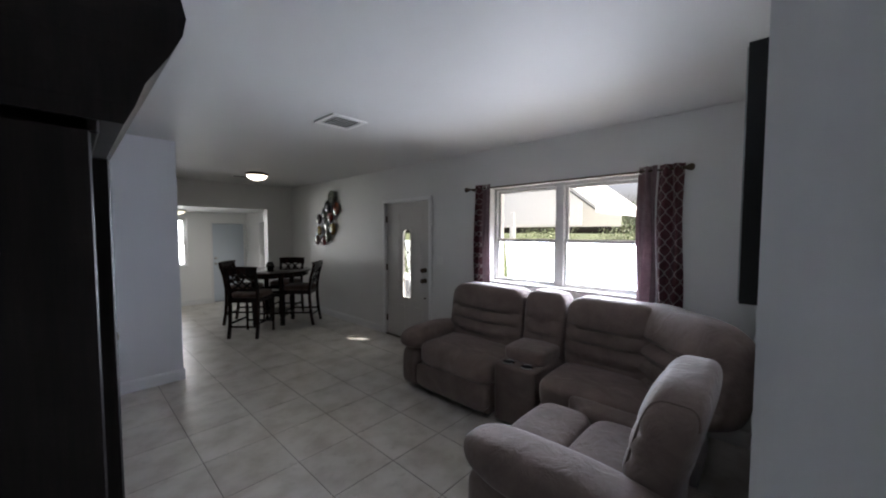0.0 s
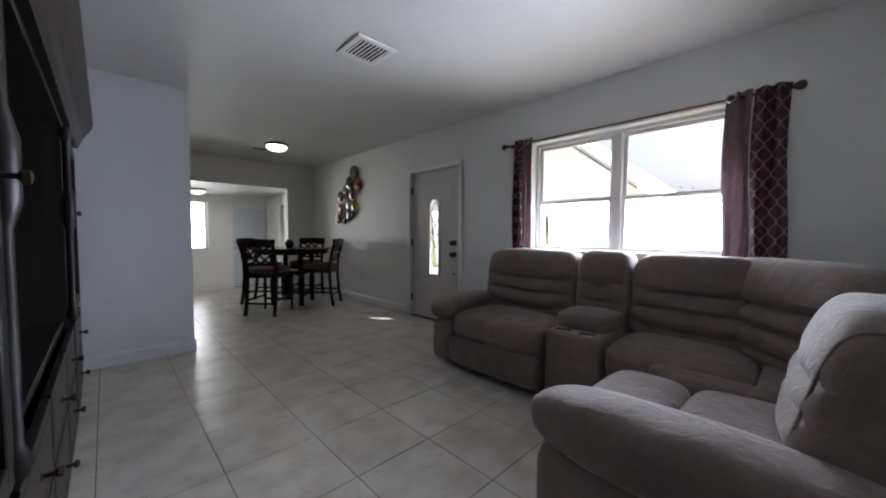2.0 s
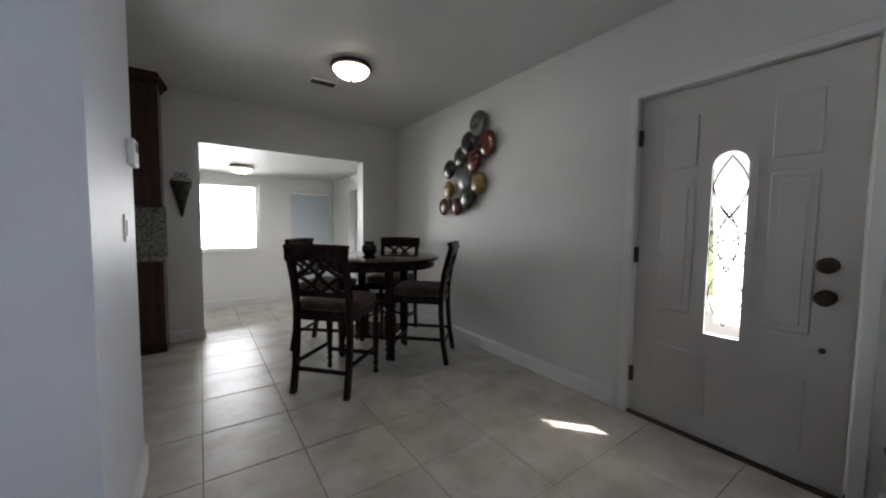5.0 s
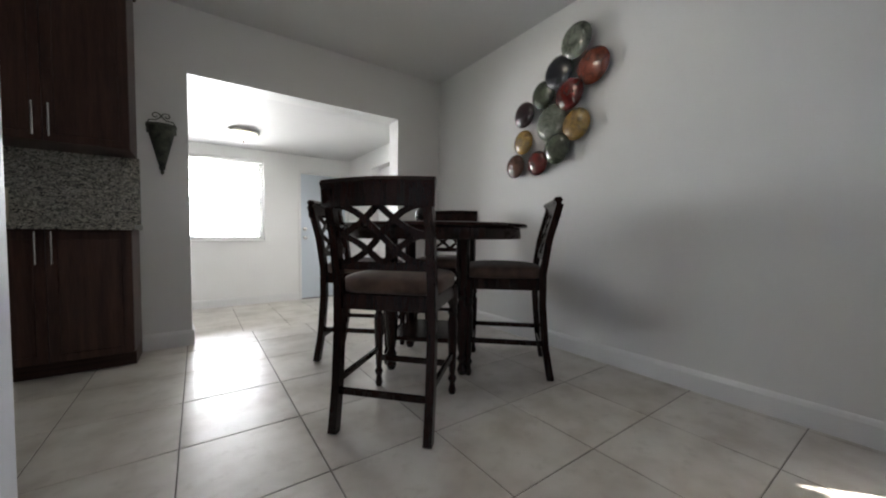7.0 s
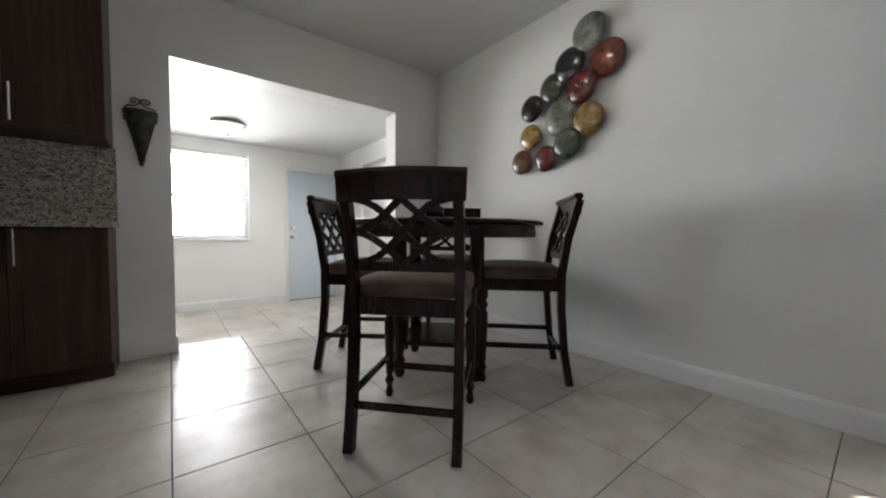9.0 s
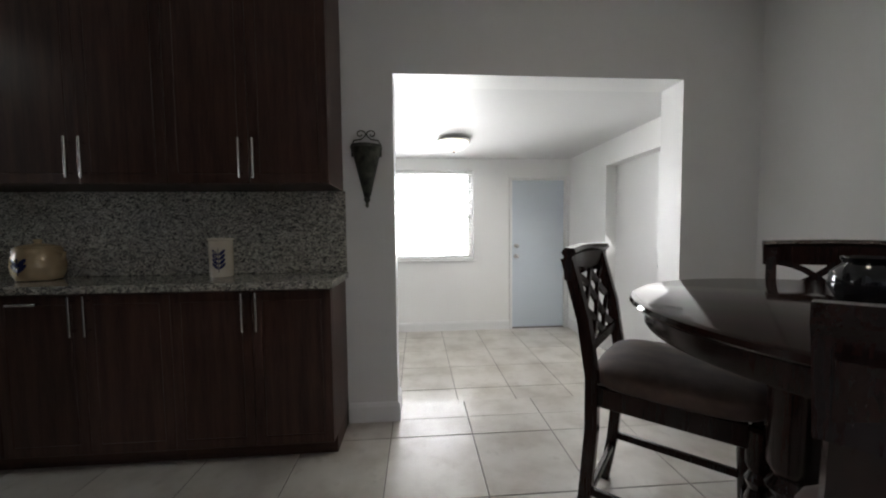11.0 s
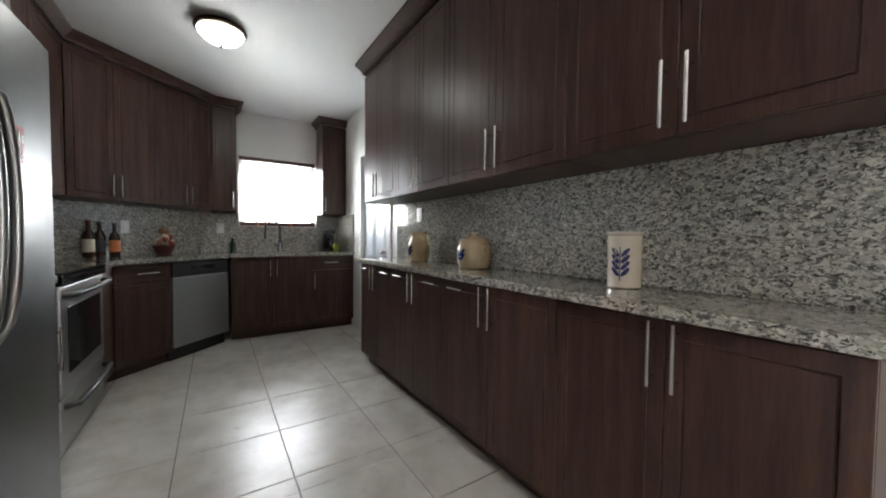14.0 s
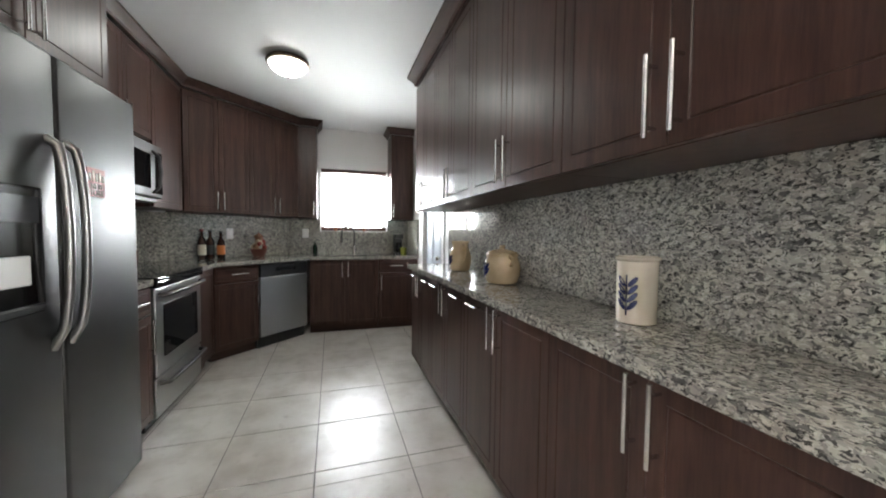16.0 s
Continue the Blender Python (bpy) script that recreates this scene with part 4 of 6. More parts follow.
def flush_lamp(label, at, bowl, r=0.165):
    f = thing("ceiling_lamp", label, "lamp", at)
    part("canopy", lathe([(r * 0.80, 0.0), (r, -0.012), (r * 1.04, -0.03), (r * 1.0, -0.042), (r * 0.9, -0.045)], 32), BRONZE if bowl is not LAMP_BOWL_DIM else NICKEL, f, soft=True)
    part("bowl", lathe([(r * 0.9, -0.044), (r * 0.86, -0.06), (r * 0.72, -0.085), (r * 0.5, -0.105), (r * 0.22, -0.117), (0.012, -0.12)], 32), bowl, f, "glowing frosted glass bowl", soft=True)
    part("finial", lathe([(0.004, -0.118), (0.012, -0.122), (0.009, -0.13), (0.013, -0.138), (0.003, -0.146)], 12), BRONZE, f, soft=True)
    return f


flush_lamp("lit bronze flush ceiling lamp over the dining table", Matrix.Translation((2.74, 7.42, H)), LAMP_BOWL)
flush_lamp("lit bronze flush ceiling lamp with white bowl in the kitchen", Matrix.Translation((-1.50, 7.62, H)), LAMP_BOWL_WHITE, 0.158)
flush_lamp("brushed nickel flush ceiling lamp in the back room", Matrix.Translation((2.19, 10.49, BH)), LAMP_BOWL_DIM)

# ---- dining corner ----


def velvet():
    m = material("brown_velvet_seat", (0.07, 0.045, 0.035), 0.9)
    bsdf(m).inputs["Sheen Weight"].default_value = 0.15
    v = coords(m)
    link(m, ramp(m, noise_out(m, v, 14, 5), [(0.3, (0.045, 0.024, 0.017)), (0.7, (0.10, 0.06, 0.043))]), bsdf(m).inputs["Base Color"])
    bump(m, noise_out(m, v, 260, 2), 0.1, 0.0008)
    return m


VELVET = velvet()


def dining_chair(label, at):
    """A counter-height chair; front towards +y, floor centre between the legs at the origin."""
    c = thing("dining_chair", label, "chair", at, "chairs round the dining table")
    W, D = 0.215, 0.225
    for sx in (-1, 1):
        x = sx * W
        path = [(x, -D - 0.055, 0.0), (x, -D - 0.02, 0.20), (x, -D, 0.45), (x, -D, 0.64), (x, -D - 0.03, 0.84), (x, -D - 0.09, 1.06)]
        part("back_leg", sweep(path, [(-0.021, -0.019), (0.021, -0.019), (0.021, 0.019), (-0.021, 0.019)], (1, 0, 0)), CHERRY, c)
        part("front_leg", lathe([(0.016, 0.0), (0.022, 0.02), (0.014, 0.06), (0.025, 0.085), (0.015, 0.11), (0.019, 0.13), (0.026, 0.30), (0.028, 0.40), (0.018, 0.43), (0.029, 0.455), (0.018, 0.48), (0.028, 0.50), (0.028, 0.60)], 14, Matrix.Translation((x, D - 0.01, 0))), CHERRY, c, soft=True)
        part("side_stretcher", box(x - 0.010, x + 0.010, -D + 0.0, D - 0.02, 0.205, 0.235, 0.003), CHERRY, c)
        part("side_rail", box(x - 0.012, x + 0.012, -D + 0.018, D - 0.03, 0.54, 0.61, 0.003), CHERRY, c)
    part("front_stretcher", box(-W, W, D - 0.022, D + 0.002, 0.15, 0.182, 0.004), CHERRY, c)
    part("back_stretcher", box(-W, W, -D - 0.03, -D - 0.01, 0.16, 0.19, 0.004), CHERRY, c)
    part("front_rail", box(-W + 0.02, W - 0.02, D - 0.024, D + 0.004, 0.54, 0.61, 0.003), CHERRY, c)
    part("back_rail", box(-W + 0.02, W - 0.02, -D - 0.012, -D + 0.012, 0.54, 0.61, 0.003), CHERRY, c)
    part("seat", puff(2 * W + 0.05, 2 * D + 0.02, 0.085, 10, 5, crown=0.015), VELVET, c, "brown velvet seat pad", soft=True, at=Matrix.Translation((0, 0.012, 0.60)))

    def back(u, z):
        """A point of the back's plane: u across, z up."""
        f = (z - 0.64) / 0.42
        return Vector((u, -D - 0.002 - 0.085 * f ** 1.2 if f > 0 else -D, z))

    crest = part("crest_rail", sweep([back(-W - 0.03, 1.035) + Vector((0, 0.0, 0)), back(-W * 0.5, 1.04) + Vector((0, -0.014, 0)), back(0, 1.042) + Vector((0, -0.018, 0)), back(W * 0.5, 1.04) + Vector((0, -0.014, 0)), back(W + 0.03, 1.035)], [(-0.012, -0.055), (0.012, -0.055), (0.014, 0.03), (0.022, 0.045), (0.010, 0.062), (-0.022, 0.06), (-0.030, 0.045), (-0.016, 0.03)]), CHERRY, c, soft=True)
    part("lower_rail", sweep([back(-W, 0.735), back(W, 0.735)], [(-0.009, -0.018), (0.009, -0.018), (0.009, 0.018), (-0.009, 0.018)]), CHERRY, c)
    sec = [(-0.013, -0.007), (0.013, -0.007), (0.013, 0.007), (-0.013, 0.007)]
    lo, hi = 0.745, 0.995

    def bar(f, g):
        part("lattice_bar", sweep([back(f(i / 12), lo + (hi - lo) * g(i / 12)) for i in range(13)], sec, (0, 1, 0)), CHERRY, c)

    for sx in (-1, 1):
        bar(lambda t: sx * 0.97 * W * (1 - 2 * t), lambda t: 1 - t - 0.13 * math.sin(2 * math.pi * t) * -1)
        bar(lambda t: sx * 0.97 * W * t, lambda t: 1 - 0.5 * math.sin(math.pi * 0.5 * t))
        bar(lambda t: sx * 0.97 * W * t, lambda t: 0.5 * math.sin(math.pi * 0.5 * t))
    return c


def facing(x, y, deg):
    return Matrix.Translation((x, y, 0)) @ Matrix.Rotation(radians(deg), 4, 'Z')


TX, TY = 3.06, 7.68
dining_chair("dark cherry counter chair with lattice back and brown velvet seat", facing(2.545, 7.19, -48))
dining_chair("dark cherry counter chair with lattice back and brown velvet seat", facing(2.73, 8.07, -132))
dining_chair("dark cherry counter chair with lattice back and brown velvet seat", facing(3.39, 7.33, 46))
dining_chair("dark cherry counter chair with lattice back and brown velvet seat", facing(3.46, 8.10, 135))

tb = thing("dining_table", "round dark cherry counter-height dining table with polished top", "table", Matrix.Translation((TX, TY, 0)) @ Matrix.Rotation(radians(45), 4, 'Z'))
part("tabletop", lathe([(0.60, 0.912), (0.625, 0.915), (0.635, 0.925), (0.63, 0.938), (0.615, 0.944), (0.01, 0.945)], 64), CHERRY_GLOSS, tb, soft=True)
part("apron", lathe([(0.55, 0.845), (0.585, 0.848), (0.59, 0.856), (0.585, 0.913), (0.55, 0.913)], 64), CHERRY, tb, soft=True)
for sx in (-1, 1):
    for sy in (-1, 1):
        part("leg", lathe([(0.022, 0.0), (0.034, 0.03), (0.02, 0.07), (0.036, 0.10), (0.022, 0.13), (0.03, 0.16), (0.042, 0.30), (0.044, 0.42), (0.026, 0.47), (0.044, 0.50), (0.026, 0.53), (0.042, 0.56), (0.042, 0.86)], 18, Matrix.Translation((sx * 0.23, sy * 0.23, 0))), CHERRY, tb, soft=True)
for z in (0.19, 0.50):
    part("lower_shelf", box(-0.24, 0.24, -0.24, 0.24, z, z + 0.028, 0.006), CHERRY, tb)
vase = thing("vase", "dark lidded pottery vase standing on the table", "vase", Matrix.Translation((TX - 0.02, TY + 0.08, 0.945)))
part("body", lathe([(0.04, 0.0), (0.055, 0.008), (0.075, 0.05), (0.07, 0.09), (0.045, 0.115), (0.052, 0.13), (0.048, 0.134), (0.035, 0.12)], 24), BLACK_GLASS, vase, soft=True)

# glass discs on the wall


def disc_glass(name, colour):
    m = material(name, colour, 0.12)
    v = coords(m)
    c2 = tuple(c * 0.35 for c in colour)
    link(m, ramp(m, noise_out(m, v, 16, 5, 0.6, 0.8), [(0.35, c2), (0.65, colour)]), bsdf(m).inputs["Base Color"])
    bump(m, noise_out(m, v, 45, 3, 0.6, 1.0), 0.6, 0.006)
    bsdf(m).inputs["Coat Weight"].default_value = 0.6
    return m


GREY_G, RUST, NAVY, RED, GREEN, PLUM, AMBER, COPPER = [disc_glass(n, c) for n, c in (
    ("grey_green_glass", (0.17, 0.19, 0.15)), ("rust_glass", (0.22, 0.045, 0.02)), ("blue_black_glass", (0.02, 0.022, 0.03)), ("red_glass", (0.16, 0.015, 0.012)),
    ("moss_glass", (0.075, 0.09, 0.06)), ("plum_glass", (0.035, 0.016, 0.022)), ("amber_glass", (0.36, 0.22, 0.05)), ("copper_glass", (0.17, 0.075, 0.05)))]
art = thing("wall_sculpture", "cluster of twelve coloured glass discs hung on the wall", "wall art", Matrix.Translation((E, 7.15, 1.45)))
for y, z, r, mt, off in ((0.052, 0.81, 0.125, GREY_G, 0.05), (-0.07, 0.595, 0.125, RUST, 0.03), (0.20, 0.64, 0.125, NAVY, 0.045), (0.35, 0.527, 0.11, GREEN, 0.03), (0.095, 0.447, 0.115, RED, 0.055), (0.523, 0.413, 0.105, PLUM, 0.05),
                         (0.274, 0.293, 0.14, GREY_G, 0.025), (0.05, 0.225, 0.115, AMBER, 0.035), (0.535, 0.193, 0.10, AMBER, 0.045), (0.203, 0.077, 0.115, GREEN, 0.05), (0.625, 0.009, 0.10, COPPER, 0.04), (0.397, 0.003, 0.10, RED, 0.03)):
    prof = [(r * 0.2, -0.004), (r * 0.96, -0.002), (r, 0.004), (r * 0.97, 0.012), (r * 0.75, 0.026), (r * 0.4, 0.034), (0.004, 0.036)]
    ds = part("disc", lathe(prof, 28, Matrix.Translation((-off, y, z)) @ Matrix.Rotation(radians(-90), 4, 'Y')), mt, art, soft=True)
    part("pin", tube((0, y, z), (-off, y, z), 0.004, n=6), BRONZE, ds)

# the wall sconce beside the opening
VERDIGRIS = material("verdigris_metal", (0.06, 0.075, 0.065), 0.5, 0.7)
vv = coords(VERDIGRIS)
link(VERDIGRIS, ramp(VERDIGRIS, noise_out(VERDIGRIS, vv, 18, 5), [(0.35, (0.03, 0.032, 0.03)), (0.7, (0.12, 0.13, 0.10))]), bsdf(VERDIGRIS).inputs["Base Color"])
sc = thing("wall_planter", "dark verdigris metal cone wall planter with scroll top", "wall planter", Matrix.Translation((1.515, N, 1.30)))
cone = bmesh.new()
n = 16
prev = None
for r, z in ((0.012, 0.05), (0.02, 0.07), (0.085, 0.34), (0.092, 0.345), (0.092, 0.365), (0.08, 0.366), (0.016, 0.09)):
    ring = [cone.verts.new((r * math.cos(math.pi + math.pi * i / n), r * math.sin(math.pi + math.pi * i / n) * 0.9 - 0.002, z)) for i in range(n + 1)]
    if prev:
        for i in range(n):
            cone.faces.new((prev[i], prev[i + 1], ring[i + 1], ring[i]))
    prev = ring
part("cone", cone, VERDIGRIS, sc, soft=True)
part("back_plate", poly_prism([(-0.088, -0.004), (0.088, -0.004), (0.088, 0.0), (-0.088, 0.0)], 0.30, 0.365), VERDIGRIS, sc)
part("tip", lathe([(0.003, 0.0), (0.012, 0.015), (0.008, 0.03), (0.02, 0.045), (0.018, 0.06)], 12, Matrix.Translation((0, -0.014, 0))), VERDIGRIS, sc, soft=True)
for sx in (-1, 1):
    pts = [(sx * 0.085, -0.006, 0.365), (sx * 0.07, -0.006, 0.395), (sx * 0.03, -0.006, 0.40), (sx * 0.006, -0.006, 0.42)]
    a0 = [(sx * (0.032 - (0.030 - 0.0016 * i) * math.cos(i * 0.42)), -0.006, 0.43 + (0.026 - 0.0013 * i) * math.sin(i * 0.42)) for i in range(16)]
    part("scroll", sweep(pts + a0, ring_section(0.0035, 6), (0, 1, 0)), VERDIGRIS, sc, soft=True)

# ---- kitchen ----


def bar_handle(parent, x, z, length, vertical=True, y=0.0):
    bm = bmesh.new()
    if vertical:
        add_tube(bm, (x, y - 0.032, z), (x, y - 0.032, z + length), 0.0062, n=10)
        for q in (0.13, 0.87):
            add_tube(bm, (x, y, z + q * length), (x, y - 0.032, z + q * length), 0.0045, n=8)
    else:
        add_tube(bm, (x, y - 0.032, z), (x + length, y - 0.032, z), 0.0062, n=10)
        for q in (0.13, 0.87):
            add_tube(bm, (x + q * length, y, z), (x + q * length, y - 0.032, z), 0.0045, n=8)
    return part("handle", bm, NICKEL, parent, "brushed nickel bar handle", soft=True)


def cabinet(label, at, w, depth, z0, z1, fronts, kick=0.0, name="kitchen_cabinet", group="kitchen cabinets"):
    """A cabinet, its front towards -y and its back's left lower corner at the origin. fronts: (x0, x1, z0, z1, kind, handles)."""
    c = thing(name, label, "cabinet", at, group)
    part("body", box(0.0005, w - 0.0005, -depth, 0, z0 + kick, z1, 0.001), ESPRESSO, c)
    if kick:
        part("toe_kick", box(0.001, w - 0.001, -depth + 0.055, -0.01, z0, z0 + kick), ESPRESSO_X, c)
    for x0, x1, a, b, kind, handles in fronts:
        d = part(kind, panel_front(x1 - x0 - 0.003, b - a - 0.003, 0.02, 0.06 if kind == "door" else 0.03), ESPRESSO if kind == "door" else ESPRESSO_X, c, at=Matrix.Translation((x0 + 0.0015, -depth - 0.021, a)))
        for hx, hz, ln, vert in handles:
            bar_handle(d, hx, hz, ln, vert)
    return c


CROWN = [(0.0, 0.0), (0.012, 0.0), (0.016, 0.018), (0.03, 0.035), (0.05, 0.055), (0.058, 0.062), (0.058, 0.08), (0.0, 0.08)]
UT = 2.498
# the long run under and over the granite shelf: cabinet edges along x
RUN = (1.375, 0.615, -0.165, -0.85, -1.475)
LD, UD = 0.34, 0.31
for k in range(4):
    x0, UW = RUN[k + 1], RUN[k] - RUN[k + 1]
    at = Matrix.Translation((x0, N, 0))
    hl, hr = [(UW / 2 - 0.034, 0.585, 0.19, True)], [(0.031, 0.585, 0.19, True)]
    if k >= 1:
        hl.append((0.09, 0.74, 0.13, False))
    if k >= 2:
        hr.append((0.17, 0.74, 0.13, False))
    cabinet("espresso shaker base cabinet with bar handles below the granite counter", at, UW, LD, 0.0, 0.887,
            [(0, UW / 2, 0.10, 0.88, "door", hl), (UW / 2, UW, 0.10, 0.88, "door", hr)], 0.095)
    cabinet("espresso shaker wall cabinet with bar handles above the backsplash", at, UW, UD, 1.40, UT,
            [(0, UW / 2, 1.402, UT - 0.02, "door", [(UW / 2 - 0.034, 0.022, 0.19, True)]), (UW / 2, UW, 1.402, UT - 0.02, "door", [(0.031, 0.022, 0.19, True)])])
xa, xb = RUN[4], RUN[0]
UF = N - UD - 0.022
tagged(part("crown_moulding", sweep([(xa, N - 0.001, UT), (xa, UF, UT), (xb, UF, UT), (xb, N - 0.001, UT)], [(s, u) for s, u in CROWN][::-1]), CROWN_WOOD), "espresso crown moulding along the wall cabinets", "moulding")
tagged(part("cabinet_filler", box(xa + 0.002, xb - 0.002, UF + 0.007, N - 0.002, UT + 0.001, UT + 0.078), ESPRESSO_X), "espresso top panel behind the crown moulding", "moulding")


def slab_top(pts, z0, z1, name, label):
    return tagged(part(name, poly_prism(pts, z0, z1, 0.004, 2), GRANITE), label, "worktop")


slab_top([(xa - 0.02, N), (xa - 0.02, N - 0.40), (1.395, N - 0.40), (1.395, N)], 0.8875, 0.925, "granite_counter", "polished speckled grey granite counter, shallow and long")
tagged(part("granite_backsplash", box(xa, 1.388, N - 0.018, N, 0.9255, 1.399, 0.002), GRANITE), "polished speckled granite backsplash slab", "backsplash")

# sink, diagonal and stove runs
SINK = (-3.17, -2.81, 7.93, 8.55)


wt = thing("granite_counter", "polished granite worktop angled round the kitchen corner", "worktop")
part("slab", poly_prism([(-1.595, 6.965), (-1.985, 6.965), (-2.715, 7.695), (-2.715, 7.93), (KW, 7.93), (KW, 7.43), (-2.25, KS), (-1.595, KS)], 0.8825, 0.92), GRANITE, wt)
for bb in ((KW, SINK[0], SINK[2], SINK[3]), (SINK[1], -2.715, SINK[2], SINK[3]), (KW, -2.715, SINK[3], N)):
    part("slab", box(*bb, 0.8825, 0.92), GRANITE, wt)
tagged(part("granite_counter", box(-0.825, -0.435, KS, 6.965, 0.8825, 0.92, 0.004), GRANITE), "small granite worktop between fridge and stove", "worktop")
sk = thing("kitchen_sink", "stainless steel undermount kitchen sink", "sink", Matrix.Translation((0, 0, 0)))
bowl = bmesh.new()
for b in ((SINK[0], SINK[0] + 0.012, SINK[2], SINK[3]), (SINK[1] - 0.012, SINK[1], SINK[2], SINK[3]), (SINK[0] + 0.012, SINK[1] - 0.012, SINK[2], SINK[2] + 0.012), (SINK[0] + 0.012, SINK[1] - 0.012, SINK[3] - 0.012, SINK[3])):
    add_box(bowl, *b, 0.70, 0.905)
add_box(bowl, SINK[0], SINK[1], SINK[2], SINK[3], 0.69, 0.70)
part("basin", bowl, STEEL_DIMMED, sk)
part("drain", lathe([(0.045, 0.7), (0.045, 0.704), (0.03, 0.705)], 16, Matrix.Translation((-2.99, 8.24, 0))), CHROME, sk)
fc = thing("kitchen_faucet", "tall brushed gooseneck kitchen faucet at the sink", "faucet", Matrix.Translation((-3.25, 8.24, 0.92)) @ Matrix.Rotation(radians(-62), 4, 'Z'))
part("base", lathe([(0.028, 0.0), (0.028, 0.01), (0.022, 0.02), (0.02, 0.10), (0.016, 0.11)], 18), NICKEL, fc, soft=True)
neck = [(0, 0, 0.10), (0, 0, 0.28)] + [(0.085 - 0.085 * math.cos(a), -0.03 * a / 3.1, 0.28 + 0.095 * math.sin(a)) for a in [i * math.pi / 10 for i in range(1, 11)]] + [(0.172, -0.03, 0.22)]
# spout in the darkened steel: its backlit silhouette is put into the colour
part("spout", sweep(neck, ring_section(0.012), (0, 1, 0)), STEEL_DIMMED, fc, soft=True)
part("spray_head", tube((0.172, -0.03, 0.23), (0.175, -0.03, 0.15), 0.015, 0.018), STEEL_DIMMED, fc, soft=True)
part("lever", tube((0, -0.02, 0.06), (0.02, -0.09, 0.10), 0.007, 0.005), STEEL_DIMMED, fc, soft=True)



def on_west(y):
    return Matrix.Translation((KW, y, 0)) @ Matrix.Rotation(radians(90), 4, 'Z')


def on_south(x):
    return Matrix.Translation((x, KS, 0)) @ Matrix.Rotation(radians(180), 4, 'Z')


DIAG = Matrix.Translation((-2.25, KS, 0)) @ Matrix.Rotation(radians(135), 4, 'Z')


def on_diag(s):
    """s metres along the diagonal wall from its stove end; a cabinet runs back from there."""
    return DIAG @ Matrix.Translation((s, 0, 0))


BD = 0.585
cabinet("espresso sink base cabinet with two doors", on_west(7.70), 0.80, BD, 0.0, 0.882, [(0, 0.40, 0.10, 0.875, "door", [(0.366, 0.57, 0.18, True)]), (0.40, 0.80, 0.10, 0.875, "door", [(0.031, 0.57, 0.18, True)])], 0.095)
cabinet("espresso base cabinet with one drawer over a door", on_west(8.50), 0.50, BD, 0.0, 0.882, [(0, 0.50, 0.72, 0.875, "drawer", [(0.14, 0.08, 0.16, False)]), (0, 0.50, 0.10, 0.715, "door", [(0.03, 0.40, 0.18, True)])], 0.095)
cabinet("espresso corner base cabinet with one drawer over a door", on_diag(0.253), 0.44, BD, 0.0, 0.882, [(0, 0.44, 0.72, 0.875, "drawer", [(0.14, 0.08, 0.17, False)]), (0, 0.44, 0.10, 0.715, "door", [(0.405, 0.39, 0.2, True)])], 0.095)
cabinet("narrow espresso cabinet between fridge and stove", on_south(-0.435), 0.39, 0.60, 0.0, 0.882, [(0, 0.39, 0.72, 0.875, "drawer", [(0.11, 0.08, 0.17, False)]), (0, 0.39, 0.10, 0.715, "door", [(0.34, 0.39, 0.2, True)])], 0.095)
cabinet("narrow espresso filler cabinet between stove and corner", on_south(-1.595), 0.395, BD, 0.0, 0.882, [(0, 0.395, 0.10, 0.875, "door", [])], 0.095)
DD = 0.63
cabinet("espresso wall cabinet on the diagonal wall with two doors", on_diag(0.163), DD, 0.30, 1.38, UT, [(0, DD / 2, 1.385, UT - 0.02, "door", [(DD / 2 - 0.032, 0.03, 0.17, True)]), (DD / 2, DD, 1.385, UT - 0.02, "door", [(0.03, 0.03, 0.17, True)])])
cabinet("espresso wall cabinet on the diagonal wall with two doors", on_diag(0.163 + DD), DD, 0.30, 1.38, UT, [(0, DD / 2, 1.385, UT - 0.02, "door", [(DD / 2 - 0.032, 0.03, 0.17, True)]), (DD / 2, DD, 1.385, UT - 0.02, "door", [(0.03, 0.03, 0.17, True)])])
cabinet("narrow espresso wall cabinet beside the sink window", on_west(7.535), 0.24, 0.30, 1.38, UT, [(0, 0.24, 1.385, UT - 0.02, "door", [(0.20, 0.03, 0.17, True)])])
cabinet("narrow espresso wall cabinet in the corner by the sink", on_west(8.70), 0.297, 0.30, 1.38, UT, [(0, 0.297, 1.385, UT - 0.02, "door", [(0.03, 0.03, 0.17, True)])])
cabinet("espresso wall cabinet over the microwave", on_south(-0.835), 0.74, 0.32, 1.87, UT, [(0, 0.37, 1.875, UT - 0.02, "door", [(0.335, 0.02, 0.14, True)]), (0.37, 0.74, 1.875, UT - 0.02, "door", [(0.03, 0.02, 0.14, True)])])
cabinet("espresso wall cabinet beside the fridge", on_south(-0.44), 0.39, 0.32, 1.38, UT, [(0, 0.39, 1.385, UT - 0.02, "door", [(0.03, 0.03, 0.17, True)])])
cabinet("espresso wall cabinet beside the microwave, plain", on_south(-1.58), 0.54, 0.32, 1.38, UT, [(0, 0.54, 1.385, UT - 0.02, "door", [])])
cabinet("deep espresso cabinet over the fridge", on_south(0.495), 0.93, 0.62, 1.83, UT, [(0, 0.465, 1.835, UT - 0.02, "door", [(0.43, 0.02, 0.19, True)]), (0.465, 0.93, 1.835, UT - 0.02, "door", [(0.03, 0.02, 0.19, True)])])


def diag_pt(s, d):
    q = DIAG @ Vector((s, d, 0))
    return (q.x, q.y, UT)


dfront = 0.322
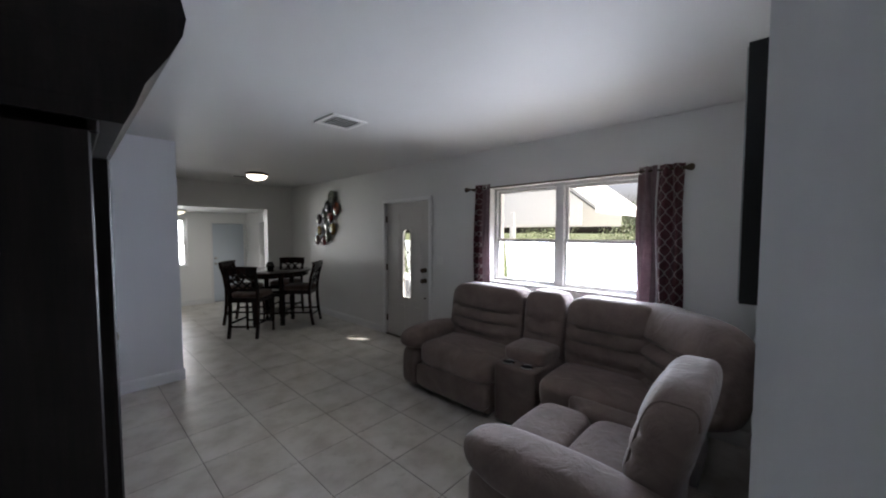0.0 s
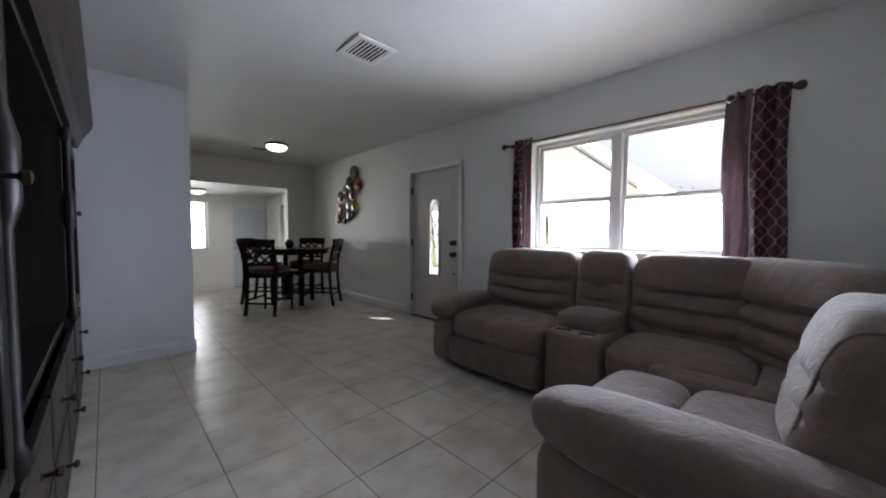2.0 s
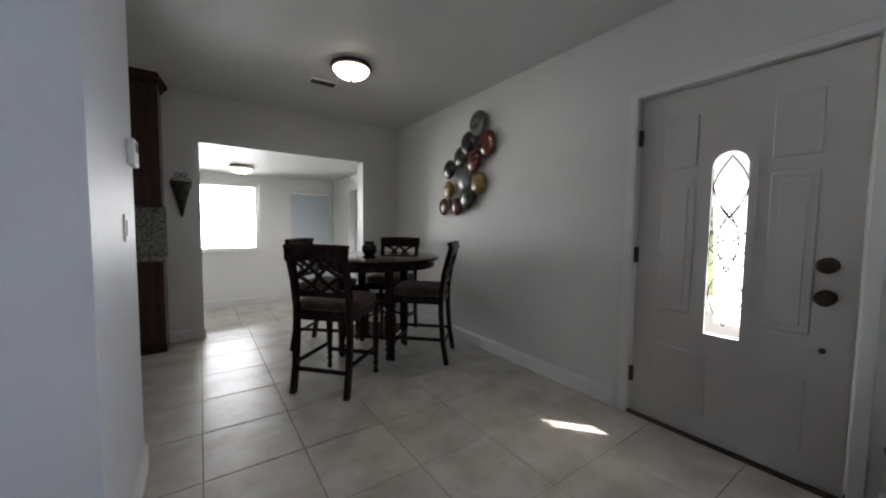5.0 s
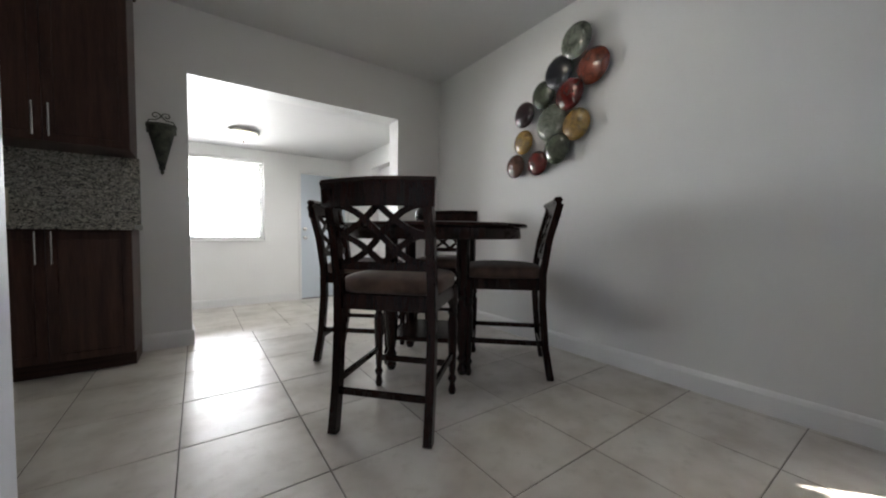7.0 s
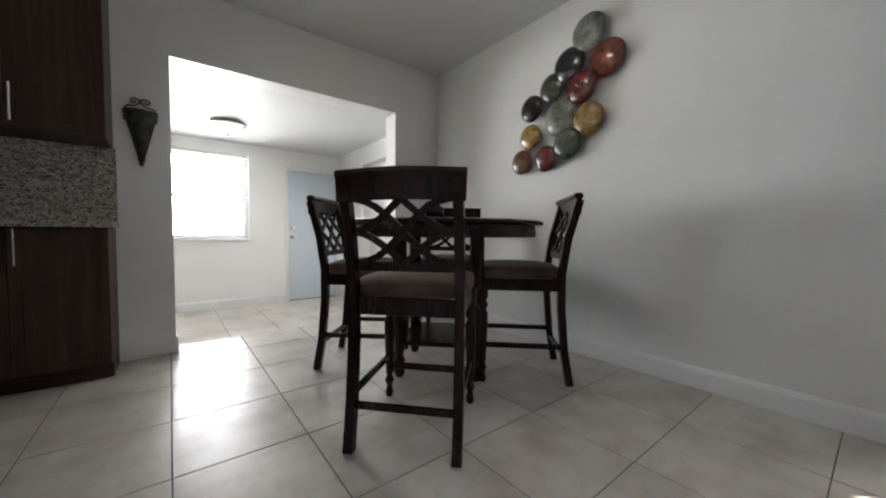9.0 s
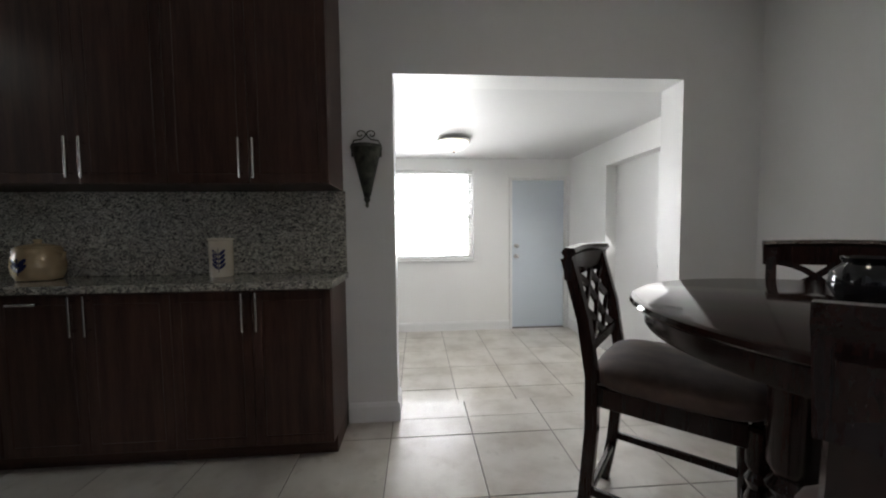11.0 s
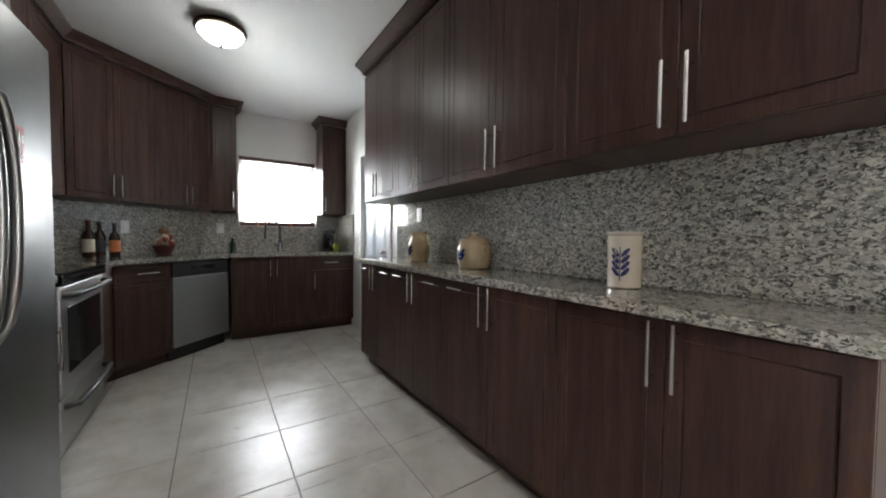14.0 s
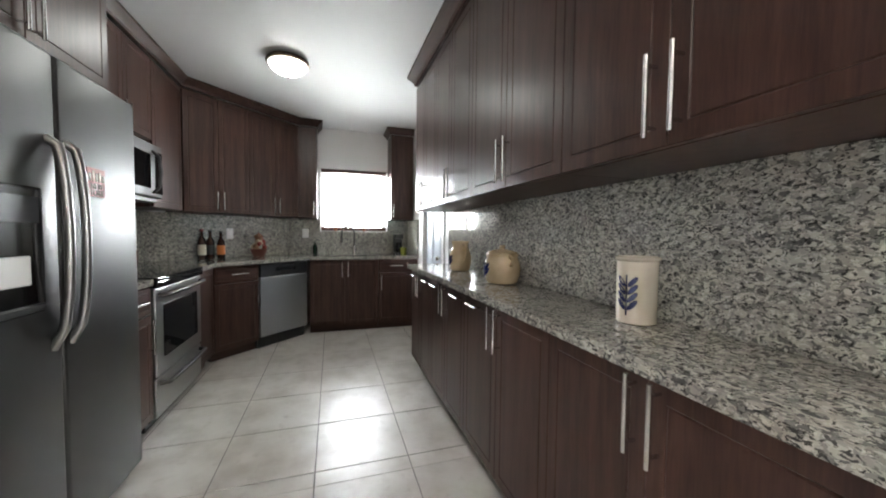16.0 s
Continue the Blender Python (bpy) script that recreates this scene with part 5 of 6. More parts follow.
run = [(-0.435, KS + 0.342, UT), (-2.125, KS + 0.342, UT), diag_pt(0.165, -dfront), diag_pt(0.160 + 2 * DD, -dfront), (KW + dfront, 7.58, UT), (KW + dfront, 7.777, UT), (KW + 0.001, 7.777, UT)]
tagged(part("crown_moulding", sweep(run, [(s, u) for s, u in CROWN][::-1]), ESPRESSO_X), "espresso crown moulding round the kitchen corner", "moulding")
tagged(part("crown_moulding", sweep([(KW + 0.001, 8.698, UT), (KW + dfront, 8.698, UT), (KW + dfront, N - 0.002, UT)], [(s, u) for s, u in CROWN][::-1]), ESPRESSO_X), "espresso crown moulding on the corner cabinet", "moulding")
tagged(part("crown_moulding", sweep([(0.495, KS + 0.642, UT), (-0.437, KS + 0.642, UT), (-0.437, KS + 0.36, UT)], [(s, u) for s, u in CROWN][::-1]), ESPRESSO_X), "espresso crown moulding over the fridge cabinet", "moulding")

bks = thing("granite_backsplash", "polished granite backsplash round the sink and stove", "backsplash")
for bb in ((-2.25, -0.435, KS, KS + 0.016, 0.9205, 1.379), (KW, KW + 0.016, 7.43, SINKW[0], 0.9205, 1.379), (KW, KW + 0.016, SINKW[0], SINKW[1], 0.9205, SINKW[2]), (KW, KW + 0.016, SINKW[1], N, 0.9205, 1.379), (KW + 0.016, -2.72, N - 0.016, N, 0.9205, 1.379)):
    part("slab", box(*bb), GRANITE, bks)
part("slab", box(0.0, 1.555, -0.016, 0.0, 0.9205, 1.379, m=DIAG), GRANITE, bks)

# fridge
fr = thing("refrigerator", "stainless steel side-by-side refrigerator with ice dispenser", "refrigerator", Matrix.Translation((-0.43, KS + 0.055, 0)))
part("body", box(0.004, 0.911, 0.0, 0.60, 0.03, 1.765, 0.006), BLACK_PLASTIC, fr)
part("grille", box(0.01, 0.905, 0.58, 0.63, 0.02, 0.075, 0.004), BLACK_PLASTIC, fr)
FY = 0.605
d1 = part("door", box(0.0, 0.495, FY, FY + 0.075, 0.08, 1.785, 0.014, 3), STEEL_DIMMED, fr, soft=True)
d2 = part("door", box(0.501, 0.915, FY, FY + 0.075, 0.08, 1.785, 0.014, 3), STEEL_DIMMED, fr, soft=True)
for d, x in ((d1, 0.455), (d2, 0.541)):
    pts = [(x, FY + 0.07, 1.50)] + [(x, FY + 0.075 + 0.05 * math.sin(math.pi * t) ** 0.35, 1.52 - 0.70 * t) for t in [i / 16 for i in range(1, 16)]] + [(x, FY + 0.07, 0.80)]
    part("handle", sweep(pts, ring_section(0.014, 10), (1, 0, 0)), STEEL_LIGHT, d, "curved tubular steel handle", soft=True)
dp = part("dispenser", box(0.585, 0.845, FY + 0.0755, FY + 0.086, 0.94, 1.33, 0.008, 2), BLACK_GLASS, d2, "black glass ice and water dispenser")
part("tray", box(0.605, 0.825, FY + 0.084, FY + 0.10, 0.945, 0.97, 0.004), BLACK_PLASTIC, d2)
part("control_strip", box(0.605, 0.825, FY + 0.0865, FY + 0.0875, 1.22, 1.30), BLACK_PLASTIC, d2)
part("lever", box(0.65, 0.78, FY + 0.0865, FY + 0.094, 1.03, 1.12, 0.004), WHITE_PLASTIC, d2)
mag = thing("fridge_magnet", "small dark red souvenir magnet lettered New York on the fridge", "magnet", Matrix.Translation((-0.13, KS + 0.055 + FY + 0.0755, 1.33)))
PAPER = material("white_paper", (0.72, 0.7, 0.66), 0.7)
RED_INK = material("dark_red_ink", (0.20, 0.03, 0.03), 0.6)
part("card", box(-0.055, 0.055, 0, 0.003, 0, 0.11, 0.001), RED_INK, mag)


def lettering(words, size):
    """Flat raised letters lying in x and z, centred, facing +y."""
    cu = bpy.data.curves.new("lettering", 'FONT')
    cu.body, cu.size, cu.align_x, cu.extrude = words, size, 'CENTER', 0.0006
    ob = bpy.data.objects.new("lettering", cu)
    bm = bmesh.new()
    bm.from_mesh(ob.to_mesh())
    bpy.data.objects.remove(ob)
    bmesh.ops.transform(bm, matrix=Matrix.Rotation(radians(180), 4, 'Z') @ Matrix.Rotation(radians(90), 4, 'X'), verts=bm.verts[:])
    return bm


for words, z in (("NEW", 0.030), ("YORK", 0.005)):
    part("lettering", lettering(words, 0.032), PAPER, mag, "pale raised letters", at=Matrix.Translation((0, 0.0036, z)))
for k, h in enumerate((0.03, 0.042, 0.036, 0.05, 0.032)):
    part("skyline_bar", box(-0.047 + 0.02 * k, -0.033 + 0.02 * k, 0.0028, 0.0042, 0.06, 0.06 + h * 0.85), BRONZE if k % 2 else PAPER, mag)

# stove
sv = thing("stove", "stainless steel electric range with black glass top", "stove", Matrix.Translation((-1.585, KS + 0.01, 0)))
part("body", box(0.003, 0.747, 0.0, 0.585, 0.06, 0.90, 0.004), BLACK_PLASTIC, sv)
part("cooktop", box(0.0, 0.75, 0.0, 0.64, 0.9005, 0.925, 0.006, 2), BLACK_GLASS, sv, "black glass cooktop")
od = part("oven_door", box(0.006, 0.744, 0.586, 0.625, 0.33, 0.86, 0.008, 2), STEEL_LIGHT, sv)
part("window", box(0.10, 0.65, 0.6255, 0.629, 0.43, 0.75, 0.004), BLACK_GLASS, od, "dark oven window")
wr = part("warming_drawer", box(0.006, 0.744, 0.586, 0.62, 0.08, 0.32, 0.008, 2), STEEL_LIGHT, sv)
for p, z in ((od, 0.82), (wr, 0.285)):
    part("handle", sweep([(0.04, 0.622, z), (0.06, 0.665, z), (0.375, 0.678, z), (0.69, 0.665, z), (0.71, 0.622, z)], ring_section(0.014, 10)), STEEL_DIMMED, p, "tubular steel handle", soft=True)
part("control_panel", box(0.0, 0.75, 0.586, 0.64, 0.862, 0.90, 0.006, 2), BLACK_GLASS, sv)
part("back_guard", box(0.0, 0.75, 0.0, 0.06, 0.9255, 1.03, 0.006, 2), BLACK_GLASS, sv)
for x in (0.09, 0.17, 0.58, 0.66):
    part("knob", lathe([(0.02, 0.0), (0.018, 0.02), (0.012, 0.022)], 14, Matrix.Translation((x, 0.06, 0.98)) @ Matrix.Rotation(radians(-90), 4, 'X')), BLACK_PLASTIC, sv)
part("foot", box(0.02, 0.73, 0.02, 0.55, 0.0, 0.06), BLACK_PLASTIC, sv)
mw = thing("microwave", "stainless steel over-the-range microwave with curved handle", "microwave", Matrix.Translation((-1.585, KS, 1.41)))
part("body", box(0.003, 0.747, 0.0, 0.36, 0.0, 0.415, 0.004), STEEL_DIMMED, mw)
part("door", box(0.004, 0.746, 0.3605, 0.40, 0.03, 0.412, 0.01, 2), STEEL_DIMMED, mw)
part("window", box(0.20, 0.68, 0.4005, 0.404, 0.09, 0.33, 0.006), BLACK_GLASS, mw, "black glass door window")
part("control_panel", box(0.02, 0.12, 0.4005, 0.403, 0.06, 0.36, 0.004), BLACK_GLASS, mw)
part("handle", sweep([(0.155, 0.40, 0.06), (0.155, 0.44, 0.10), (0.155, 0.452, 0.21), (0.155, 0.44, 0.32), (0.155, 0.40, 0.36)], ring_section(0.011, 8), (1, 0, 0)), STEEL_DIMMED, mw, soft=True)
# dishwasher on the diagonal
dwm = thing("dishwasher", "stainless steel dishwasher with a black control strip", "dishwasher", on_diag(0.698))
part("body", box(0.004, 0.596, -0.555, -0.02, 0.05, 0.878), BLACK_PLASTIC, dwm)
part("door", box(0.004, 0.596, -0.61, -0.556, 0.12, 0.735, 0.008, 2), STEEL_LIGHT, dwm)
part("control_strip", box(0.004, 0.596, -0.614, -0.556, 0.738, 0.872, 0.008, 2), BLACK_PLASTIC, dwm)
part("handle", box(0.18, 0.42, -0.62, -0.6145, 0.79, 0.83, 0.003), BLACK_GLASS, dwm)
part("toe_kick", box(0.004, 0.596, -0.55, -0.03, 0.0, 0.115), BLACK_PLASTIC, dwm)

# ---- things on the counters ----


def glaze(name, a, b, rough=0.2):
    m = material(name, a, rough)
    link(m, ramp(m, noise_out(m, coords(m), 11, 5), [(0.35, a), (0.7, b)]), bsdf(m).inputs["Base Color"])
    bsdf(m).inputs["Coat Weight"].default_value = 0.5
    return m


CREAM = glaze("cream_stoneware", (0.52, 0.46, 0.36), (0.60, 0.55, 0.45))
TAN = glaze("tan_stoneware", (0.44, 0.33, 0.19), (0.56, 0.44, 0.28))
COBALT = material("cobalt_glaze", (0.02, 0.025, 0.10), 0.25)


def leaf_sprig(parent, r, z0, z1, angle, n=4, size=0.018):
    """Painted leaves lying on the pot's round face."""
    bm = bmesh.new()
    for k in range(n):
        for sgn in (-1, 1):
            z = z0 + (z1 - z0) * (k + 0.5) / n
            a = angle + sgn * 0.017 / r
            pts = []
            for j in range(8):
                t = 2 * math.pi * j / 8
                da = (size * 0.75 * math.cos(t) * sgn + 0.4 * size * math.sin(t) * sgn) / r
                pts.append((a + da, z + size * 0.9 * math.sin(t) + 0.35 * size * math.cos(t)))
            bm.faces.new([bm.verts.new(((r + 0.0012) * math.cos(p), (r + 0.0012) * math.sin(p), q)) for p, q in pts])
    add_sweep(bm, [((r + 0.001) * math.cos(angle), (r + 0.001) * math.sin(angle), z0 - 0.02 + (z1 - z0 + 0.03) * i / 6) for i in range(7)], [(-0.002, -0.001), (0.002, -0.001), (0.002, 0.001), (-0.002, 0.001)], (1, 0, 0))
    return part("leaf_motif", bm, COBALT, parent, "cobalt blue painted leaf sprig")


crock = thing("utensil_crock", "cream stoneware crock with blue leaf sprigs on the counter", "crock", Matrix.Translation((0.74, N - 0.13, 0.925)))
part("body", lathe([(0.052, 0.0), (0.058, 0.004), (0.0585, 0.10), (0.0595, 0.195), (0.065, 0.20), (0.065, 0.208), (0.058, 0.21), (0.054, 0.205), (0.052, 0.02), (0.01, 0.015)], 40), CREAM, crock, soft=True)
for ang in (-3.3, -1.3):
    leaf_sprig(crock, 0.0588, 0.05, 0.145, ang)
pot = thing("bean_pot", "tan stoneware bean pot with lid and side handles on the counter", "pot", Matrix.Translation((-0.18, N - 0.13, 0.925)))
part("body", lathe([(0.075, 0.0), (0.085, 0.005), (0.10, 0.04), (0.104, 0.08), (0.098, 0.12), (0.088, 0.145), (0.092, 0.16), (0.094, 0.168), (0.086, 0.17)], 40), TAN, pot, soft=True)
part("lid", lathe([(0.084, 0.170), (0.085, 0.176), (0.06, 0.186), (0.02, 0.192), (0.012, 0.196), (0.018, 0.206), (0.014, 0.214), (0.003, 0.216)], 32), TAN, pot, soft=True)
for sgn in (-1, 1):
    part("handle", sweep([(sgn * 0.088, 0, 0.10), (sgn * 0.12, 0, 0.115), (sgn * 0.125, 0, 0.14), (sgn * 0.09, 0, 0.155)], ring_section(0.009, 8), (0, 1, 0)), TAN, pot, soft=True)
leaf_sprig(pot, 0.104, 0.055, 0.11, -1.55, 2, 0.024)
jar = thing("pottery_jar", "tan pottery pitcher with dark leaf motif on the counter", "jar", Matrix.Translation((-0.86, N - 0.13, 0.925)))
part("body", lathe([(0.06, 0.0), (0.068, 0.004), (0.084, 0.05), (0.084, 0.11), (0.066, 0.16), (0.058, 0.19), (0.066, 0.215), (0.070, 0.222), (0.060, 0.222), (0.05, 0.19)], 36), TAN, jar, soft=True)
part("handle", sweep([(0.06, 0, 0.20), (0.115, 0, 0.19), (0.125, 0, 0.13), (0.082, 0, 0.07)], ring_section(0.009, 8), (0, 1, 0)), TAN, jar, soft=True)
leaf_sprig(jar, 0.0845, 0.055, 0.115, -1.5, 2, 0.024)

BOTTLE = material("dark_bottle_glass", (0.03, 0.012, 0.008), 0.06)
LABELS = [material("orange_label", (0.55, 0.16, 0.04), 0.6), material("black_label", (0.02, 0.02, 0.02), 0.6), material("cream_label", (0.5, 0.44, 0.33), 0.6)]
for i, (x, y, hgt) in enumerate(((-2.46, 6.71, 0.30), (-2.54, 6.76, 0.29), (-2.58, 6.845, 0.28))):
    b = thing("liquor_bottle", ("dark bottle with a red and cream label by the backsplash", "dark bottle with a black label by the backsplash", "dark bottle with an orange label by the backsplash")[i], "bottle", Matrix.Translation((x, y, 0.92)), "bottles on the worktop")
    part("glass", lathe([(0.034, 0.0), (0.037, 0.004), (0.037, hgt * 0.58), (0.03, hgt * 0.68), (0.014, hgt * 0.76), (0.013, hgt * 0.93), (0.016, hgt * 0.935), (0.016, hgt)], 24), BOTTLE, b, soft=True)
    part("label", lathe([(0.0374, hgt * 0.15), (0.0376, hgt * 0.16), (0.0376, hgt * 0.48), (0.0374, hgt * 0.49)], 24), LABELS[(2, 1, 0)[i]], b, soft=True)
    part("cap", lathe([(0.0165, hgt * 0.94), (0.0165, hgt * 1.01), (0.01, hgt * 1.012)], 14), BLACK_PLASTIC if i else RED_INK, b, soft=True)

WICKER = wood("red_brown_wicker", (0.10, 0.025, 0.018), (0.17, 0.05, 0.03), 0.6, (60, 60, 60), 0.4)
bk = thing("gift_basket", "small red-brown basket with cellophane and dried flowers", "basket", Matrix.Translation((-2.86, 7.15, 0.92)))
part("basket", lathe([(0.055, 0.0), (0.06, 0.004), (0.085, 0.07), (0.09, 0.085), (0.08, 0.085), (0.055, 0.015), (0.01, 0.012)], 24), WICKER, bk, soft=True)
rnd = random.Random(4)
DRIED = [material("dried_cream_petals", (0.46, 0.38, 0.27), 0.8), material("dried_brown_petals", (0.20, 0.11, 0.06), 0.8), material("dried_red_petals", (0.26, 0.05, 0.04), 0.8)]
for i in range(16):
    a, q = rnd.random() * 6.3, rnd.random()
    bm = bmesh.new()
    bmesh.ops.create_icosphere(bm, subdivisions=1, radius=0.028 + 0.018 * rnd.random())
    for v in bm.verts:
        v.co *= 0.7 + 0.6 * rnd.random()
    part("dried_flower", bm, DRIED[(0, 0, 1, 2)[i % 4]], bk, at=Matrix.Translation((0.06 * q * math.cos(a), 0.06 * q * math.sin(a), 0.095 + 0.10 * (1 - q) + 0.03 * rnd.random())))

pt = thing("stock_pot", "small red enamel pot standing on the cooktop", "pot", Matrix.Translation((-1.30, 6.58, 0.9355)))
RED_ENAMEL = material("red_enamel", (0.14, 0.012, 0.012), 0.2)
part("body", lathe([(0.085, 0.0), (0.095, 0.006), (0.098, 0.12), (0.102, 0.124), (0.095, 0.126)], 28), RED_ENAMEL, pt, soft=True)
part("lid", lathe([(0.096, 0.126), (0.09, 0.136), (0.02, 0.15), (0.012, 0.155), (0.018, 0.168), (0.004, 0.172)], 28), RED_ENAMEL, pt, soft=True)
for sgn in (-1, 1):
    part("handle", sweep([(sgn * 0.095, -0.03, 0.09), (sgn * 0.125, -0.02, 0.095), (sgn * 0.125, 0.02, 0.095), (sgn * 0.095, 0.03, 0.09)], ring_section(0.006, 6)), BLACK_PLASTIC, pt, soft=True)

cm = thing("coffee_maker", "small black coffee maker in the corner by the sink", "coffee maker", Matrix.Translation((-3.17, 8.82, 0.92)))
part("base", box(-0.07, 0.09, -0.06, 0.06, 0, 0.03, 0.006), BLACK_PLASTIC, cm)
part("column", box(-0.07, -0.01, -0.06, 0.06, 0.03, 0.21, 0.006), BLACK_PLASTIC, cm)
part("head", box(-0.07, 0.08, -0.06, 0.06, 0.211, 0.27, 0.01, 2), BLACK_PLASTIC, cm)
part("carafe", lathe([(0.04, 0.031), (0.05, 0.04), (0.052, 0.10), (0.035, 0.15), (0.038, 0.16)], 20, Matrix.Translation((0.04, 0, 0))), BLACK_GLASS, cm, soft=True)
mg = thing("mug", "lime green mug beside the coffee maker", "mug", Matrix.Translation((-3.0, 8.86, 0.92)))
LIME = material("lime_glaze", (0.30, 0.34, 0.06), 0.25)
part("body", lathe([(0.03, 0.0), (0.036, 0.004), (0.04, 0.095), (0.037, 0.096), (0.033, 0.01), (0.005, 0.008)], 24), LIME, mg, soft=True)
part("handle", sweep([(0.038, 0, 0.075), (0.065, 0, 0.07), (0.065, 0, 0.035), (0.037, 0, 0.025)], ring_section(0.005, 6), (0, 1, 0)), LIME, mg, soft=True)
soap = thing("soap_bottle", "dark green bottle beside the sink", "bottle", Matrix.Translation((-3.27, 7.74, 0.92)))
part("body", lathe([(0.026, 0.0), (0.03, 0.004), (0.03, 0.10), (0.012, 0.13), (0.012, 0.15)], 18), material("green_bottle", (0.01, 0.03, 0.018), 0.1), soap, soft=True)
part("pump", box(-0.006, 0.03, -0.005, 0.005, 0.15, 0.17, 0.002), BLACK_PLASTIC, soap)
TERRA = material("terracotta", (0.34, 0.12, 0.06), 0.7)
PLANT = material("dark_green_leaf", (0.03, 0.06, 0.02), 0.5)
for y, lab in ((8.0, "tiny dark potted plant on the window sill"), (8.09, "tiny dark potted plant on the window sill"), (8.38, "small orange ceramic pot on the window sill")):
    p = thing("potted_plant", lab, "plant", Matrix.Translation((KW - 0.055, y, SINKW[2] + 0.036)) @ Matrix.Translation((0.03, 0, -0.02)))
    part("pot", lathe([(0.018, 0.0), (0.026, 0.035), (0.028, 0.036), (0.022, 0.036)], 16), TERRA, p, soft=True)
    fol = bmesh.new()
    for i in range(18):
        a, e = rnd.random() * 6.3, 0.3 + 1.1 * rnd.random()
        tip = Vector((math.cos(a) * math.cos(e), math.sin(a) * math.cos(e), math.sin(e))) * (0.03 + 0.02 * rnd.random())
        s = Vector((-math.sin(a), math.cos(a), 0)) * 0.007
        b0 = Vector((0, 0, 0.034))
        fol.faces.new([fol.verts.new(q) for q in (b0, b0 + tip * 0.5 + s, b0 + tip, b0 + tip * 0.5 - s)])
    part("leaves", fol, PLANT, p)
for at in (DIAG @ Matrix.Translation((0.76, -0.016, 1.18)), on_west(7.62) @ Matrix.Translation((0, -0.016, 1.19))):
    plate("white wall outlet on the granite backsplash", at, 0.075, 0.115, 1, "outlet", "wall_outlet")
plate("white wall outlet on the granite backsplash", Matrix.Translation((-1.05, N - 0.018, 1.29)), 0.075, 0.115, 1, "outlet", "wall_outlet")

# ---- outdoors ----


def grass_material():
    m = material("lawn", (0.07, 0.10, 0.03), 0.9)
    link(m, ramp(m, noise_out(m, coords(m), 0.8, 8), [(0.35, (0.05, 0.075, 0.02)), (0.7, (0.14, 0.15, 0.07))]), bsdf(m).inputs["Base Color"])
    return m


structure("ground", box(-400, 400, -400, 400, -0.62, -0.42), grass_material(), "lawn that runs to the horizon")
CONCRETE = painted("sunlit_concrete", (0.5, 0.49, 0.46), 0.8, 30, 0.2)
structure("pavement", box(5.0, 12.0, -8, 16, -0.43, -0.40), CONCRETE, "pale concrete drive in front of the house")
ROOF = painted("eave_paint", (0.75, 0.75, 0.73), 0.6)
structure("roof", box(KW - 0.9, 4.85, -2.0, N + 0.2, H + 0.1, H + 0.25), ROOF, "flat house roof with a white eave")
structure("eave_soffit", box(E + 0.3, 4.85, -2.0, N + 0.2, 2.36, 2.40), ROOF, "white eave soffit over the front wall")
structure("eave_fascia", box(4.82, 4.85, -2.0, N + 0.2, 2.40, H + 0.1), ROOF, "white eave fascia board")
# carport stucco and shingle whitened: blown-out daylight is put into their colours
WHITE_STUCCO = painted("white_stucco", (0.86, 0.86, 0.86), 0.85, 60, 0.3)
FASCIA = painted("dark_fascia_paint", (0.06, 0.06, 0.06), 0.6)
SHINGLE = painted("glare_white_shingle", (0.82, 0.81, 0.79), 0.9, 40, 0.5)


